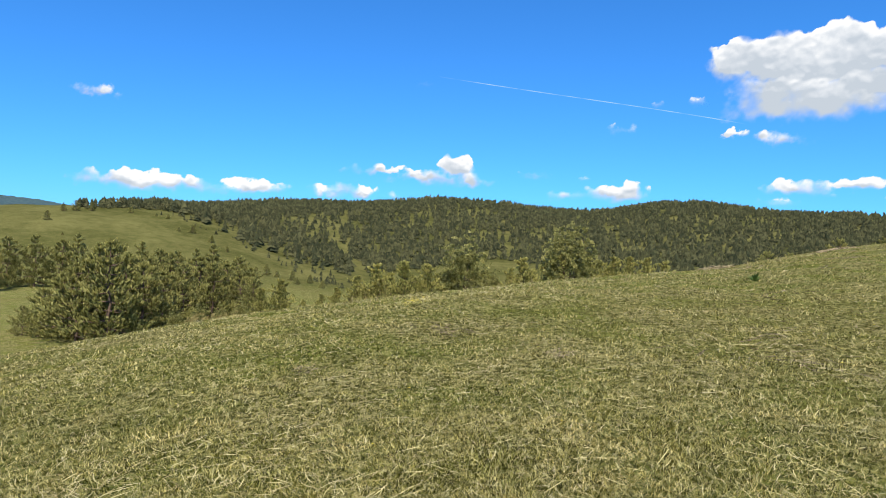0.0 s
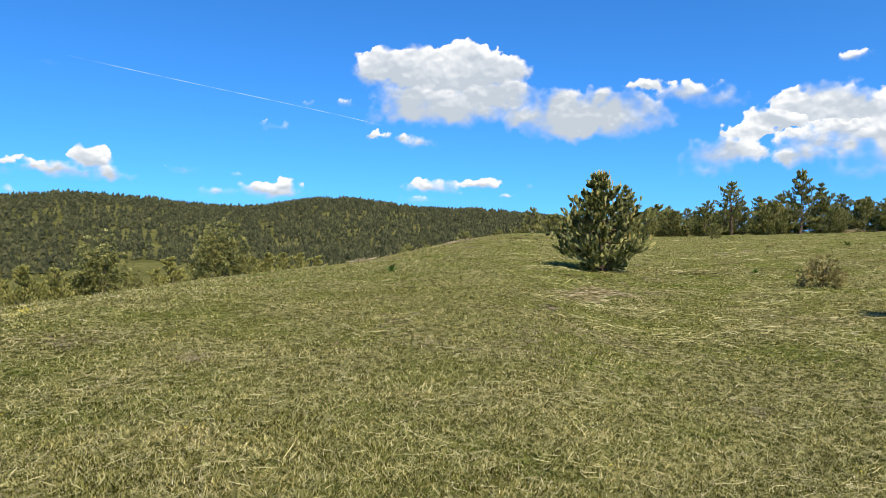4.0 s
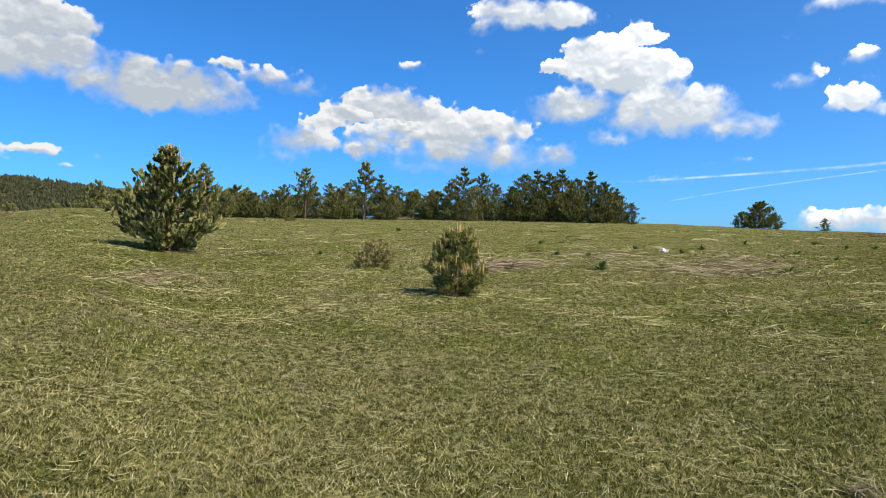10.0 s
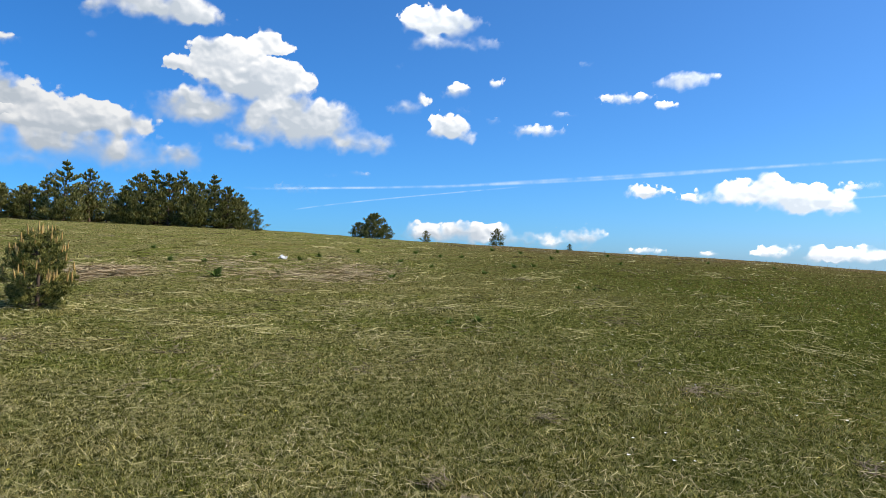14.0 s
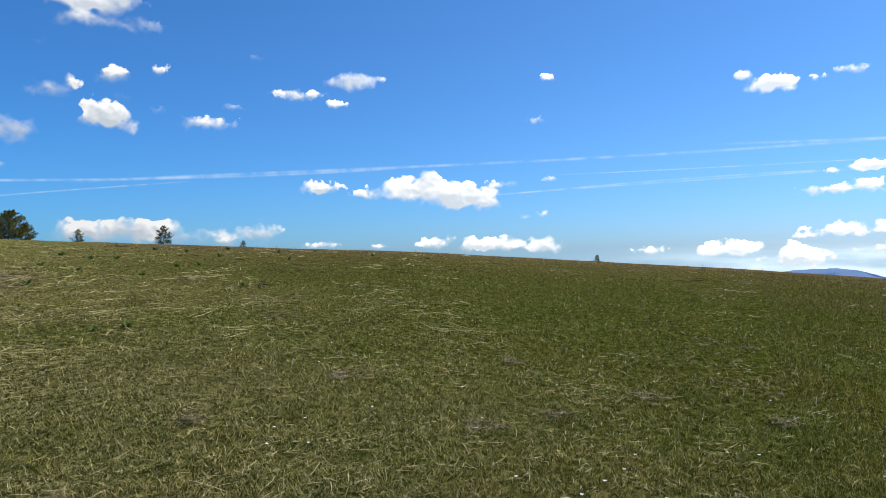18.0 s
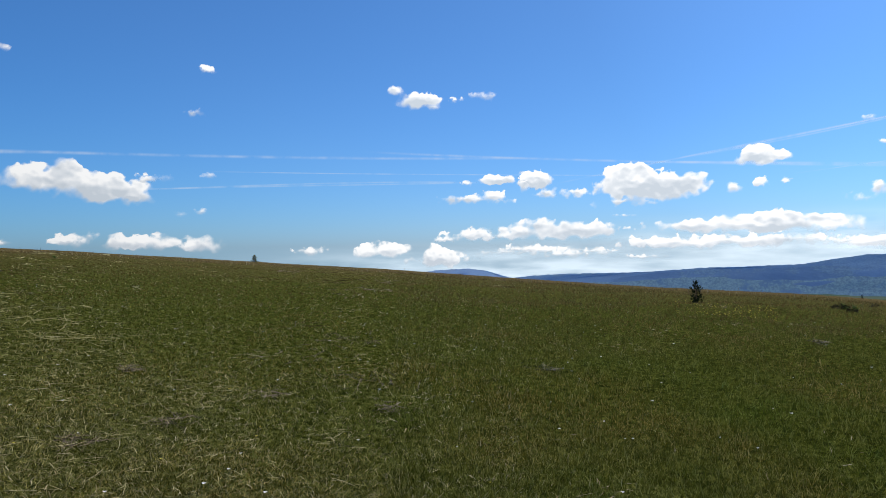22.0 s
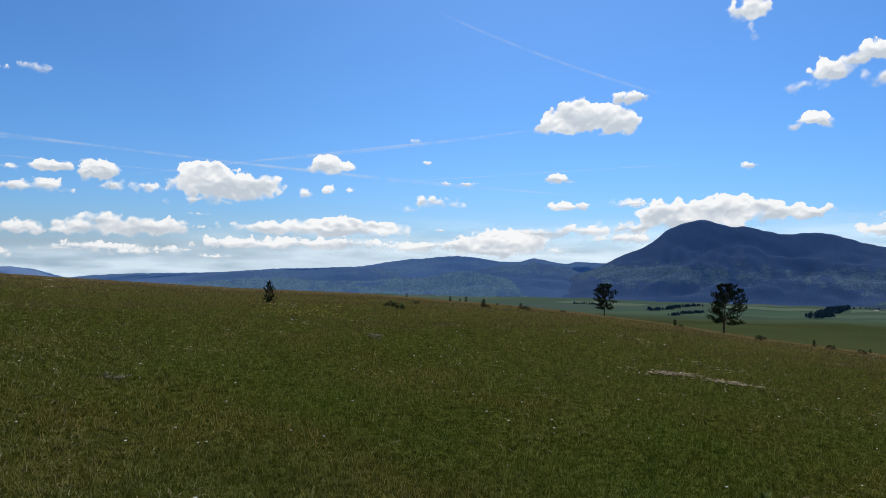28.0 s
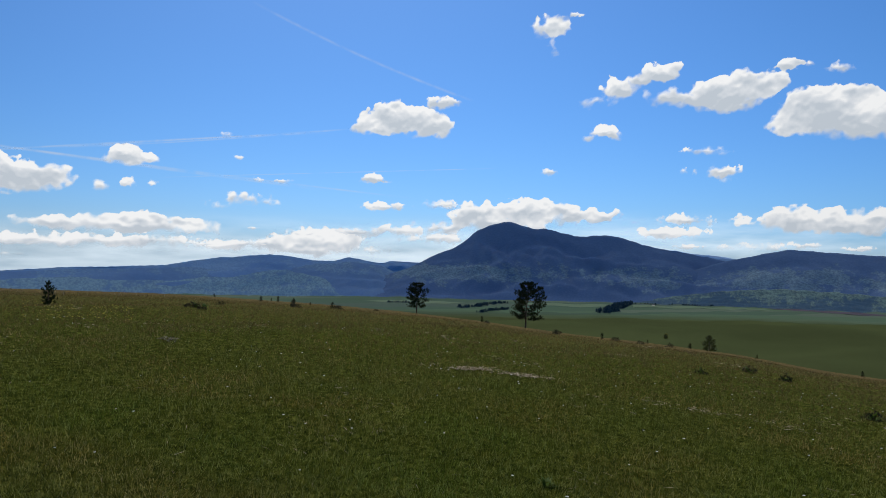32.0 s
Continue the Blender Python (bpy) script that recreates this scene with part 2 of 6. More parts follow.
def cloud_material():
    """Fair-weather cumulus: white vapour whose emission imitates scattered sunlight; UV holds depth inside the rim and
    softness.
    """
    k = Nodes("cloud")
    axes = k.add("ShaderNodeSeparateXYZ", Vector=k.add("ShaderNodeUVMap").outputs["UV"])
    depth = axes.outputs[0]
    place = k.add("ShaderNodeTexCoord").outputs["Object"]
    fray = k.math("ADD", k.math("MULTIPLY", k.math("SUBTRACT", k.noise(place, 0.03, 6, 0.7), 0.5), 0.3), k.math("MULTIPLY", k.math("SUBTRACT", k.noise(place, 0.009, 4, 0.6), 0.5), 0.3))
    inside = k.math("DIVIDE", k.math("ADD", depth, fray), k.math("MAXIMUM", axes.outputs[1], 0.03))
    alpha = k.add("ShaderNodeMapRange", {"interpolation_type": "SMOOTHSTEP"}, Value=inside, From_Min=0.0, From_Max=1.0).outputs[0]
    # sunlit tops and shaded thick bases are worked into the emission colour
    facet = k.add("ShaderNodeNewGeometry").outputs["Normal"]
    lit = k.add("ShaderNodeVectorMath", {"operation": "DOT_PRODUCT"}, i0=facet, i1=tuple(0.5 * SUN_WAY + Vector((0, 0, 0.5)))).outputs["Value"]
    thick = k.add("ShaderNodeMapRange", {"interpolation_type": "SMOOTHSTEP"}, Value=depth, From_Min=0.15, From_Max=1.3, To_Max=0.36).outputs[0]
    band = k.add("ShaderNodeVectorMath", {"operation": "MULTIPLY"}, i0=place, i1=(1.0, 1.0, 2.4)).outputs[0]
    mottle = k.math("MULTIPLY", k.math("SUBTRACT", k.noise(band, 0.003, 4, 0.45), 0.5), 1.35)
    mottle = k.math("ADD", mottle, k.math("MULTIPLY", k.math("SUBTRACT", k.noise(place, 0.013, 4, 0.6), 0.5), 0.7))
    toward = k.add("ShaderNodeVectorMath", {"operation": "NORMALIZE"}, i0=place).outputs[0]
    facing_sun = k.add("ShaderNodeVectorMath", {"operation": "DOT_PRODUCT"}, i0=toward, i1=tuple(SUN_WAY)).outputs["Value"]
    fair = k.math("MINIMUM", k.math("MULTIPLY", facing_sun, 0.42), 0.1)
    shade = k.math("ADD", k.math("ADD", k.math("MULTIPLY", lit, 0.75), fair), k.math("SUBTRACT", k.math("ADD", 0.74, mottle), k.math("ADD", thick, k.math("MULTIPLY", k.math("SUBTRACT", k.math("MINIMUM", axes.outputs[1], 1.5), 0.7), 0.26))))
    colour = k.ramp(shade, (0.1, (0.54, 0.6, 0.67)), (0.5, (0.71, 0.75, 0.8)), (0.85, (0.93, 0.94, 0.95)))
    bright = k.add("ShaderNodeMapRange", {"interpolation_type": "SMOOTHSTEP"}, Value=facing_sun, From_Min=-0.3, From_Max=0.8, To_Min=0.73, To_Max=1.44).outputs[0]
    glow = k.add("ShaderNodeEmission", Color=colour, Strength=bright)
    clear = k.add("ShaderNodeBsdfTransparent")
    return k.done(k.add("ShaderNodeMixShader", Fac=alpha, i1=clear.outputs[0], i2=glow.outputs[0]).outputs[0])


def trail_material():
    k = Nodes("vapour")
    uv = k.add("ShaderNodeUVMap").outputs["UV"]
    axes = k.add("ShaderNodeSeparateXYZ", Vector=uv)
    place = k.add("ShaderNodeTexCoord").outputs["Object"]
    across = k.math("SUBTRACT", 1.0, k.math("ABSOLUTE", axes.outputs[1]))
    along = k.add("ShaderNodeMapRange", Value=k.math("ABSOLUTE", axes.outputs[0]), From_Min=1.0, From_Max=0.75).outputs[0]
    thick = k.add("ShaderNodeMapRange", Value=k.noise(place, 0.008, 5), From_Min=0.3, From_Max=0.65).outputs[0]
    alpha = k.math("MULTIPLY", k.math("MULTIPLY", across, along), k.math("MULTIPLY", thick, 0.34))
    # own glow in place of sunlight on the trail
    glow = k.add("ShaderNodeEmission", Color=rgba((0.85, 0.92, 1.0)), Strength=1.0)
    clear = k.add("ShaderNodeBsdfTransparent")
    return k.done(k.add("ShaderNodeMixShader", Fac=alpha, i1=clear.outputs[0], i2=glow.outputs[0]).outputs[0])


def veil_material():
    """A thin bank of haze cloud low over the horizon."""
    k = Nodes("cloud_veil")
    uv = k.add("ShaderNodeUVMap").outputs["UV"]
    place = k.add("ShaderNodeTexCoord").outputs["Object"]
    radius = k.add("ShaderNodeVectorMath", {"operation": "LENGTH"}, i0=uv).outputs["Value"]
    fade = k.add("ShaderNodeMapRange", {"interpolation_type": "SMOOTHSTEP"}, Value=radius, From_Min=1.0, From_Max=0.1).outputs[0]
    streak = k.add("ShaderNodeVectorMath", {"operation": "MULTIPLY"}, i0=place, i1=(1.0, 1.0, 6.0)).outputs[0]
    alpha = k.math("MULTIPLY", fade, k.math("MULTIPLY", k.add("ShaderNodeMapRange", Value=k.noise(streak, 0.0022, 6), From_Min=0.3, From_Max=0.65).outputs[0], 0.5))
    # the bank's daylight is given as emission
    glow = k.add("ShaderNodeEmission", Color=rgba((0.82, 0.92, 1.0)), Strength=1.75)
    clear = k.add("ShaderNodeBsdfTransparent")
    return k.done(k.add("ShaderNodeMixShader", Fac=alpha, i1=clear.outputs[0], i2=glow.outputs[0]).outputs[0])


VEIL = veil_material()
PASTURE, VAPOUR = ground_material(), trail_material()
CLOUD = cloud_material()
# blue haze of distance is mixed into each hill's base colours
MOUNTAIN = hazy_mountain_material("wooded_mountain", (0.115, 0.18, 0.285), (0.15, 0.22, 0.325), 0.8)
FAR_MOUNTAIN = hazy_mountain_material("far_wooded_mountain", (0.19, 0.31, 0.47), (0.23, 0.36, 0.52), 0.3, 0.52)
MID_MOUNTAIN = hazy_mountain_material("wooded_middle_hill", (0.17, 0.275, 0.42), (0.2, 0.315, 0.455), 0.5, 0.52, -60.0)
LOW_MOUNTAIN = hazy_mountain_material("foothill_meadows", (0.17, 0.275, 0.39), (0.21, 0.325, 0.42), 0.75, 0.47, -95.0, (40.0, 90.0))
SPUR_WOODS = hazy_mountain_material("wooded_spur", (0.165, 0.265, 0.4), (0.2, 0.305, 0.43), 0.5, 0.52)
FOOTHILL = hazy_mountain_material("foothill_clearings", (0.09, 0.15, 0.19), (0.13, 0.19, 0.21), 0.95, 0.42)
WEST_MOUNTAIN = hazy_mountain_material("wooded_western_hill", (0.03, 0.055, 0.065), (0.055, 0.085, 0.085), 0.3)
BLUE_MOUNTAIN = hazy_mountain_material("hazy_distant_hill", (0.4, 0.54, 0.7), (0.44, 0.58, 0.74), 0.0)
NEEDLES = leafy("pine_needles", [(0.075, 0.08, 0.022), (0.22, 0.212, 0.06), (0.38, 0.345, 0.115)], 0.3, spread=0.2, gloss=0.1)
# shaded copy of the pine needles, for trees seen against the sun
BACKLIT_NEEDLES = leafy("backlit_pine_needles", [(0.016, 0.024, 0.008), (0.035, 0.045, 0.014), (0.07, 0.075, 0.024)], 0.05, spread=0.2, gloss=0.05)
YOUNG_NEEDLES = leafy("young_pine_needles", [(0.035, 0.045, 0.013), (0.18, 0.182, 0.052), (0.5, 0.45, 0.16)], 0.25, spread=0.1, gloss=0.1)
SMALL_NEEDLES = leafy("small_pine_needles", [(0.05, 0.06, 0.015), (0.2, 0.205, 0.052), (0.52, 0.46, 0.14)], 0.25, spread=0.1, gloss=0.1)
FRESH_NEEDLES = leafy("fresh_pine_needles", [(0.08, 0.088, 0.02), (0.27, 0.255, 0.06), (0.52, 0.46, 0.14)], 0.35, spread=0.15)
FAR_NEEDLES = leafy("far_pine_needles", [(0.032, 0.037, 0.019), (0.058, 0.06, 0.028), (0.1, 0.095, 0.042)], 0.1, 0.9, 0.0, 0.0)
# bluish tones put the haze of the valley into the tree colours
HAZY_TREES = leafy("hazy_distant_trees", [(0.04, 0.065, 0.075), (0.055, 0.085, 0.09), (0.075, 0.105, 0.1)], 0.1, 0.9, 0.0, 0.0)
LEAVES = leafy("leaves", [(0.1, 0.105, 0.03), (0.24, 0.23, 0.065), (0.42, 0.38, 0.13)], 0.3, spread=0.15)


def blade_material(name, green, dry, lush, translucent):
    """Grass: each blade differs, and the sward runs from green to dry in patches."""
    k = Nodes(name)
    where = k.add("ShaderNodeTexCoord").outputs["Object"]
    island = k.add("ShaderNodeNewGeometry").outputs["Random Per Island"]
    patch = k.math("ADD", k.math("MULTIPLY", k.noise(where, 0.22, 3), 0.5), k.math("MULTIPLY", k.noise(where, 1.9, 4), 0.5))
    fac = k.ramp(patch, (0.42, (0, 0, 0)), (0.58, (1, 1, 1)))
    a, b, c = (k.ramp(island, *zip(at, s)) for at, s in (((0.0, 0.56, 0.74, 1.0), green), ((0.0, 0.5, 0.7, 1.0), dry), ((0.0, 0.38, 0.6, 1.0), lush)))
    blotch = k.ramp(k.noise(where, 1.9, 6, 0.75), (0.38, (0.56, 0.59, 0.56)), (0.5, (0.97, 0.98, 0.97)), (0.64, (1.3, 1.24, 1.28)))
    a, b = (k.mix(1.0, s, blotch, "MULTIPLY") for s in (a, b))
    c = k.mix(0.25, c, k.mix(1.0, c, blotch, "MULTIPLY"))
    tuft = k.ramp(k.noise(where, 5.0, 3), (0.42, (0.86, 0.86, 0.84)), (0.56, (1, 1, 1)))
    a, b, c = (k.mix(1.0, s, tuft, "MULTIPLY") for s in (a, b, c))
    crest = k.add("ShaderNodeMapRange", {"interpolation_type": "SMOOTHSTEP"}, Value=k.add("ShaderNodeSeparateXYZ", Vector=where).outputs[0], From_Min=8.0, From_Max=30.0).outputs[0]
    sere = k.mix(1.0, b, rgba((0.72, 0.62, 0.6)), "MULTIPLY")
    a, b = k.mix(k.math("MULTIPLY", crest, 0.7), a, sere), k.mix(crest, b, sere)
    east = k.add("ShaderNodeMapRange", Value=k.add("ShaderNodeSeparateXYZ", Vector=where).outputs[0], From_Min=0.0, From_Max=7.0, To_Max=0.24).outputs[0]
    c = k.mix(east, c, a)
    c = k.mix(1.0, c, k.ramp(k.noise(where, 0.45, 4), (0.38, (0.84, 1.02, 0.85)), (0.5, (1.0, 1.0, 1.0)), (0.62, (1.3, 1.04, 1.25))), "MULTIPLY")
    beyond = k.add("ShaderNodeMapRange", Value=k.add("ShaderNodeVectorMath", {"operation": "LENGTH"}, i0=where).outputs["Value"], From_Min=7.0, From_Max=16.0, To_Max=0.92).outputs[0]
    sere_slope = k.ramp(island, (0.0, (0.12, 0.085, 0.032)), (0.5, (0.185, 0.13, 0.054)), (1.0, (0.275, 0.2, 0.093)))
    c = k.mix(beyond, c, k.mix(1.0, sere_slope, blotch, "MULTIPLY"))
    # greener blades towards the valley, with backlit darkness in their colour
    colour = k.mix(lush_backlit(k, where), k.mix(fac, a, b), k.mix(k.math("MULTIPLY", fac, 0.07), c, b))
    front = k.add("ShaderNodeBsdfPrincipled", Base_Color=colour, Roughness=0.7)
    front.inputs["Specular IOR Level"].default_value = 0.0
    back = k.add("ShaderNodeBsdfTranslucent", Color=colour)
    return k.done(k.add("ShaderNodeMixShader", Fac=translucent, i1=front.outputs[0], i2=back.outputs[0]).outputs[0])


GRASS = blade_material("grass_blades", [(0.022, 0.024, 0.005), (0.118, 0.12, 0.017), (0.32, 0.3, 0.055), (0.68, 0.6, 0.2)],
                       [(0.028, 0.026, 0.007), (0.148, 0.131, 0.028), (0.42, 0.36, 0.11), (0.8, 0.7, 0.32)],
                       [(0.055, 0.068, 0.009), (0.108, 0.124, 0.015), (0.2, 0.21, 0.033), (0.4, 0.385, 0.11)], 0.3)
PALE_BLADE = leafy("pale_blades", [(0.16, 0.143, 0.04), (0.34, 0.3, 0.1), (0.62, 0.545, 0.26)], 0.1, spread=0.0)
STRAW = leafy("straw", [(0.24, 0.18, 0.07), (0.42, 0.34, 0.16), (0.66, 0.57, 0.34)], 0.1, spread=0.0)
BROWN = leafy("brown_scrub", [(0.2, 0.17, 0.05), (0.33, 0.26, 0.09), (0.45, 0.38, 0.15)], 0.25)
DARK_LEAF = leafy("dark_leaves", [(0.06, 0.1, 0.02), (0.13, 0.19, 0.04)], 0.3, gloss=0.05)
YELLOW = leafy("yellow_petals", [(0.55, 0.42, 0.02), (0.7, 0.6, 0.05)], 0.2)
PETAL = leafy("white_petals", [(0.75, 0.73, 0.68), (0.88, 0.86, 0.8)], 0.3)
GREY_LITTER = leafy("grey_litter", [(0.06, 0.04, 0.022), (0.15, 0.105, 0.06), (0.32, 0.25, 0.16)], 0.05)
HEATH = leafy("heath", [(0.02, 0.02, 0.008), (0.05, 0.044, 0.016), (0.09, 0.075, 0.03)], 0.15)
TAN = leafy("tan_straw", [(0.16, 0.11, 0.05), (0.33, 0.25, 0.13), (0.52, 0.43, 0.25)], 0.1, spread=0.0)
BUDS = leafy("pine_candles", [(0.42, 0.25, 0.07), (0.56, 0.38, 0.13)], 0.1)
PLOUGHED = rough_mat("ploughed_soil", (0.035, 0.03, 0.04), (0.07, 0.06, 0.07), 0.05)
CHALK = rough_mat("pale_gravel", (0.35, 0.34, 0.31), (0.5, 0.49, 0.46), 0.2)
PALE_FIELD = rough_mat("pale_green_crop", (0.062, 0.1, 0.054), (0.085, 0.13, 0.07), 0.03)
BARK = rough_mat("bark", (0.06, 0.04, 0.028), (0.19, 0.13, 0.09), 14)
WHITE_PAPER = rough_mat("white_wrapping", (0.6, 0.6, 0.6), (0.85, 0.85, 0.84), 9, 0.5, 0.1)

# ---------------------------------------------------------------- lie of the land
# Heights follow bearings round the hilltop: for each bearing the apparent rise (degrees) of the near crest, how far the
# crest lies, where the slope breaks off, and the rise of the land further out.
CREST_AZ = [-90, -60, -31.8, -22.9, -16.9, -10.4, -3.7, 5.4, 14.3, 21.3, 24.5, 28.1, 32.1, 36, 43.7, 50, 60, 70, 78.9, 85.8, 92.6,
            105.2, 114.9, 121.1, 129.5, 138.8, 148.6, 159.9, 170.7, 181.6, 188.1, 195, 201.8, 208.3, 214.5, 220, 224.1, 245, 270]
CREST_EL = [-7, -8.5, -7.39, -5.55, -4.57, -3.56, -2.54, -1.34, -0.27, 0.6, 1.3, 2.08, 2.7, 2.72, 2.35, 2.46, 2.56, 2.42, 2.11, 1.71, 1.46,
            0.9, 0.49, 0.03, -0.55, -1.16, -1.92, -2.66, -3.05, -3.73, -4.21, -4.88, -5.64, -6.08, -6.55, -7.23, -7.48, -7.8, -7]
NEAR_AZ = [-90, -32, -3, 10, 23, 40, 60, 72, 80, 92, 102, 130, 160, 195, 223, 270]
NEAR_R = [20, 14, 15, 18, 25, 55, 80, 66, 68, 46, 37, 36, 34, 32, 30, 20]
BREAK_AZ = [-90, -32, -3, 10, 23, 28, 35, 45, 60, 75, 90, 110, 130, 160, 180, 195, 215, 223, 270]
BREAK_R = [30, 16.5, 18.5, 24, 34, 55, 80, 95, 100, 95, 80, 75, 75, 90, 110, 130, 120, 120, 30]
LAND_AZ = [-90, -60, -34, -20, -12, -4, 6, 16, 26, 36, 46, 60, 80, 110, 140, 160, 180, 200, 215, 225, 250, 270]
LAND_FOOT = [-6, -7.5, -7.1, -5.6, -4.8, -4.2, -3.4, -2.6, -1.5, 0.8, 1.5, 1.4, 0.3, -0.6, -2, -4, -6, -7.5, -9, -9.5, -8, -6]
LAND_220 = [-3, -2, -1.5, -1.5, -2, -2.8, -2.6, -2.0, 0, 0.5, 0.5, 0.3, -0.8, -1.5, -3.2, -5, -7, -8.3, -9, -9.5, -8, -3]
LAND_360 = [3, 3.2, 2.7, 3.5, 1, -0.6, -0.4, 0, 1, 1, 0, -0.5, -1.2, -2.2, -3.7, -5.2, -6.5, -6.7, -6.4, -6.3, -6, 3]
RIDGE_AZ = [-90, -60, -34, -20, -15, -12, -8, -4, 0, 5, 9.7, 12.4, 15, 18, 22.4, 26.2, 31.8, 36, 46, 60, 80, 110, 140, 160, 180, 200, 215, 225, 250, 270]
LAND_680 = [2, 2.4, 2.4, 3.3, 4.05, 4.35, 4.5, 4.65, 5.1, 4.8, 4.3, 4.35, 4.9, 5.15, 4.8, 4.35, 4.1, 3.7, 2.5, 0.3, -1.5, -2.7, -4, -5, -5.5, -4.6, -4.2, -3.9, -4, 2]
LAND_1000 = [0, 1, 1.8, 2.5, 3.5, 3.5, 3.2, 3.5, 3, 2.5, 1.5, -0.5, -2, -3.2, -4, -4.6, -5, -4.9, -4.4, -4.2, -4, 0]
LAND_2300 = [-1, 0, 0.5, 1, 1, 1, 1, 1, 1, 1, 0, -1, -2, -2.5, -2.9, -3, -3.1, -3.1, -2.95, -2.9, -3, -1]

GRID_AZ = np.arange(-90, 270, 0.5)
GRID_R = np.concatenate([[0.0], np.geomspace(0.6, 4800, 230)])


def round_smooth(values, width):
    k = np.exp(-0.5 * (np.arange(-24, 25) * 0.5 / width) ** 2)
    return np.convolve(np.concatenate([values[-24:], values, values[:24]]), k / k.sum(), "valid")


def rises(az_knots, el_knots, width):
    return np.tan(np.radians(round_smooth(np.interp(GRID_AZ, az_knots, el_knots), width)))


def smooth_through(xs, ys, at):
    """Monotone cubic through the knots, one row per bearing."""
    h, d = np.diff(xs, axis=1), np.diff(ys, axis=1) / np.diff(xs, axis=1)
    m = np.zeros_like(ys)
    w1, w2 = 2 * h[:, 1:] + h[:, :-1], h[:, 1:] + 2 * h[:, :-1]
    ok = d[:, :-1] * d[:, 1:] > 0
    with np.errstate(divide="ignore", invalid="ignore"):
        m[:, 1:-1] = np.where(ok, (w1 + w2) / (w1 / d[:, :-1] + w2 / d[:, 1:]), 0)
    m[:, 0], m[:, -1] = d[:, 0], d[:, -1]
    out = np.empty((len(xs), len(at)))
    for i in range(len(xs)):
        j = np.clip(np.searchsorted(xs[i], at) - 1, 0, xs.shape[1] - 2)
        t = np.clip((at - xs[i, j]) / h[i, j], 0, 1)
        out[i] = ((2 * t ** 3 - 3 * t ** 2 + 1) * ys[i, j] + (t ** 3 - 2 * t ** 2 + t) * h[i, j] * m[i, j]
                  + (3 * t ** 2 - 2 * t ** 3) * ys[i, j + 1] + (t ** 3 - t ** 2) * h[i, j] * m[i, j + 1])
    return out


def waves(x, y, seed, lengths):
    """Gentle unevenness: a sum of crossing waves."""
    rng = np.random.default_rng(seed)
    z = np.zeros_like(x)
    for length in lengths:
        for _ in range(4):
            a, p = rng.uniform(0, 2 * np.pi, 2)
            z += np.sin((x * np.cos(a) + y * np.sin(a)) * 2 * np.pi / (length * rng.uniform(0.7, 1.4)) + p) * length
    return z


def land():
    te = rises(CREST_AZ, CREST_EL, 0.7)[:, None]
    near = round_smooth(np.interp(GRID_AZ, NEAR_AZ, NEAR_R), 3)[:, None]
    brk = round_smooth(np.interp(GRID_AZ, BREAK_AZ, BREAK_R), 3)[:, None]
    r = GRID_R[None, :]
    rs = np.maximum(r, 1e-6)
    dip = 0.004
    slope = te - dip - EYE / rs * (1 - r / near) ** 2
    beyond = te - dip * (1 - np.clip((r - near) / (brk - near), 0, 1))
    z = np.where(r < near, EYE + r * slope, EYE + r * beyond)
    z[:, 0] = 0
    z = np.where(r < 4, z * (r / 4) ** 0.5, z)
    xs = np.concatenate([brk * 0.93, brk, brk + 45, np.repeat(np.array([[220., 360, 680, 1000, 2300, 4800]]), len(brk), 0)], 1)
    te_rows = [te[:, 0], te[:, 0]] + [rises(A, L, w) for A, L, w in ((LAND_AZ, LAND_FOOT, 3), (LAND_AZ, LAND_220, 3), (LAND_AZ, LAND_360, 3), (RIDGE_AZ, LAND_680, 1.2), (LAND_AZ, LAND_1000, 3), (LAND_AZ, LAND_2300, 3))]
    ys = np.stack([EYE + xs[:, i] * te_rows[i] for i in range(8)] + [EYE + xs[:, 7] * te_rows[7] - 140], 1)
    far = smooth_through(xs, ys, GRID_R)
    z = np.where(r < brk, z, far)
    a = np.radians(GRID_AZ)[:, None]
    x, y = r * np.sin(a), r * np.cos(a)
    z += waves(x, y, 3, (1.1, 2.3, 5)) * 0.0035 * np.clip(r / 6, 0, 1) * np.clip(1 - r / 200, 0, 1)
    z += waves(x, y, 5, (40, 90)) * 0.006 * np.clip((r - 140) / 200, 0, 1)
    return z


LAND = land()


def height(x, y):
    """Ground height at plan positions (arrays or numbers)."""
    r, az = np.hypot(x, y), (np.degrees(np.arctan2(x, y)) + 90) % 360 - 90
    i = (az + 90) / 0.5
    i0 = np.floor(i).astype(int)
    fi, n = i - i0, len(GRID_AZ)
    j = np.interp(r, GRID_R, np.arange(len(GRID_R)))
    j0 = np.minimum(np.floor(j).astype(int), len(GRID_R) - 2)
    fj = j - j0
    a, b = i0 % n, (i0 + 1) % n
    return ((LAND[a, j0] * (1 - fi) + LAND[b, j0] * fi) * (1 - fj) + (LAND[a, j0 + 1] * (1 - fi) + LAND[b, j0 + 1] * fi) * fj)


def on_ground(az, dist, sink=0.0):
    p = bearing(az, dist)
    p.z = float(height(np.array(p.x), np.array(p.y))) - sink
    return p


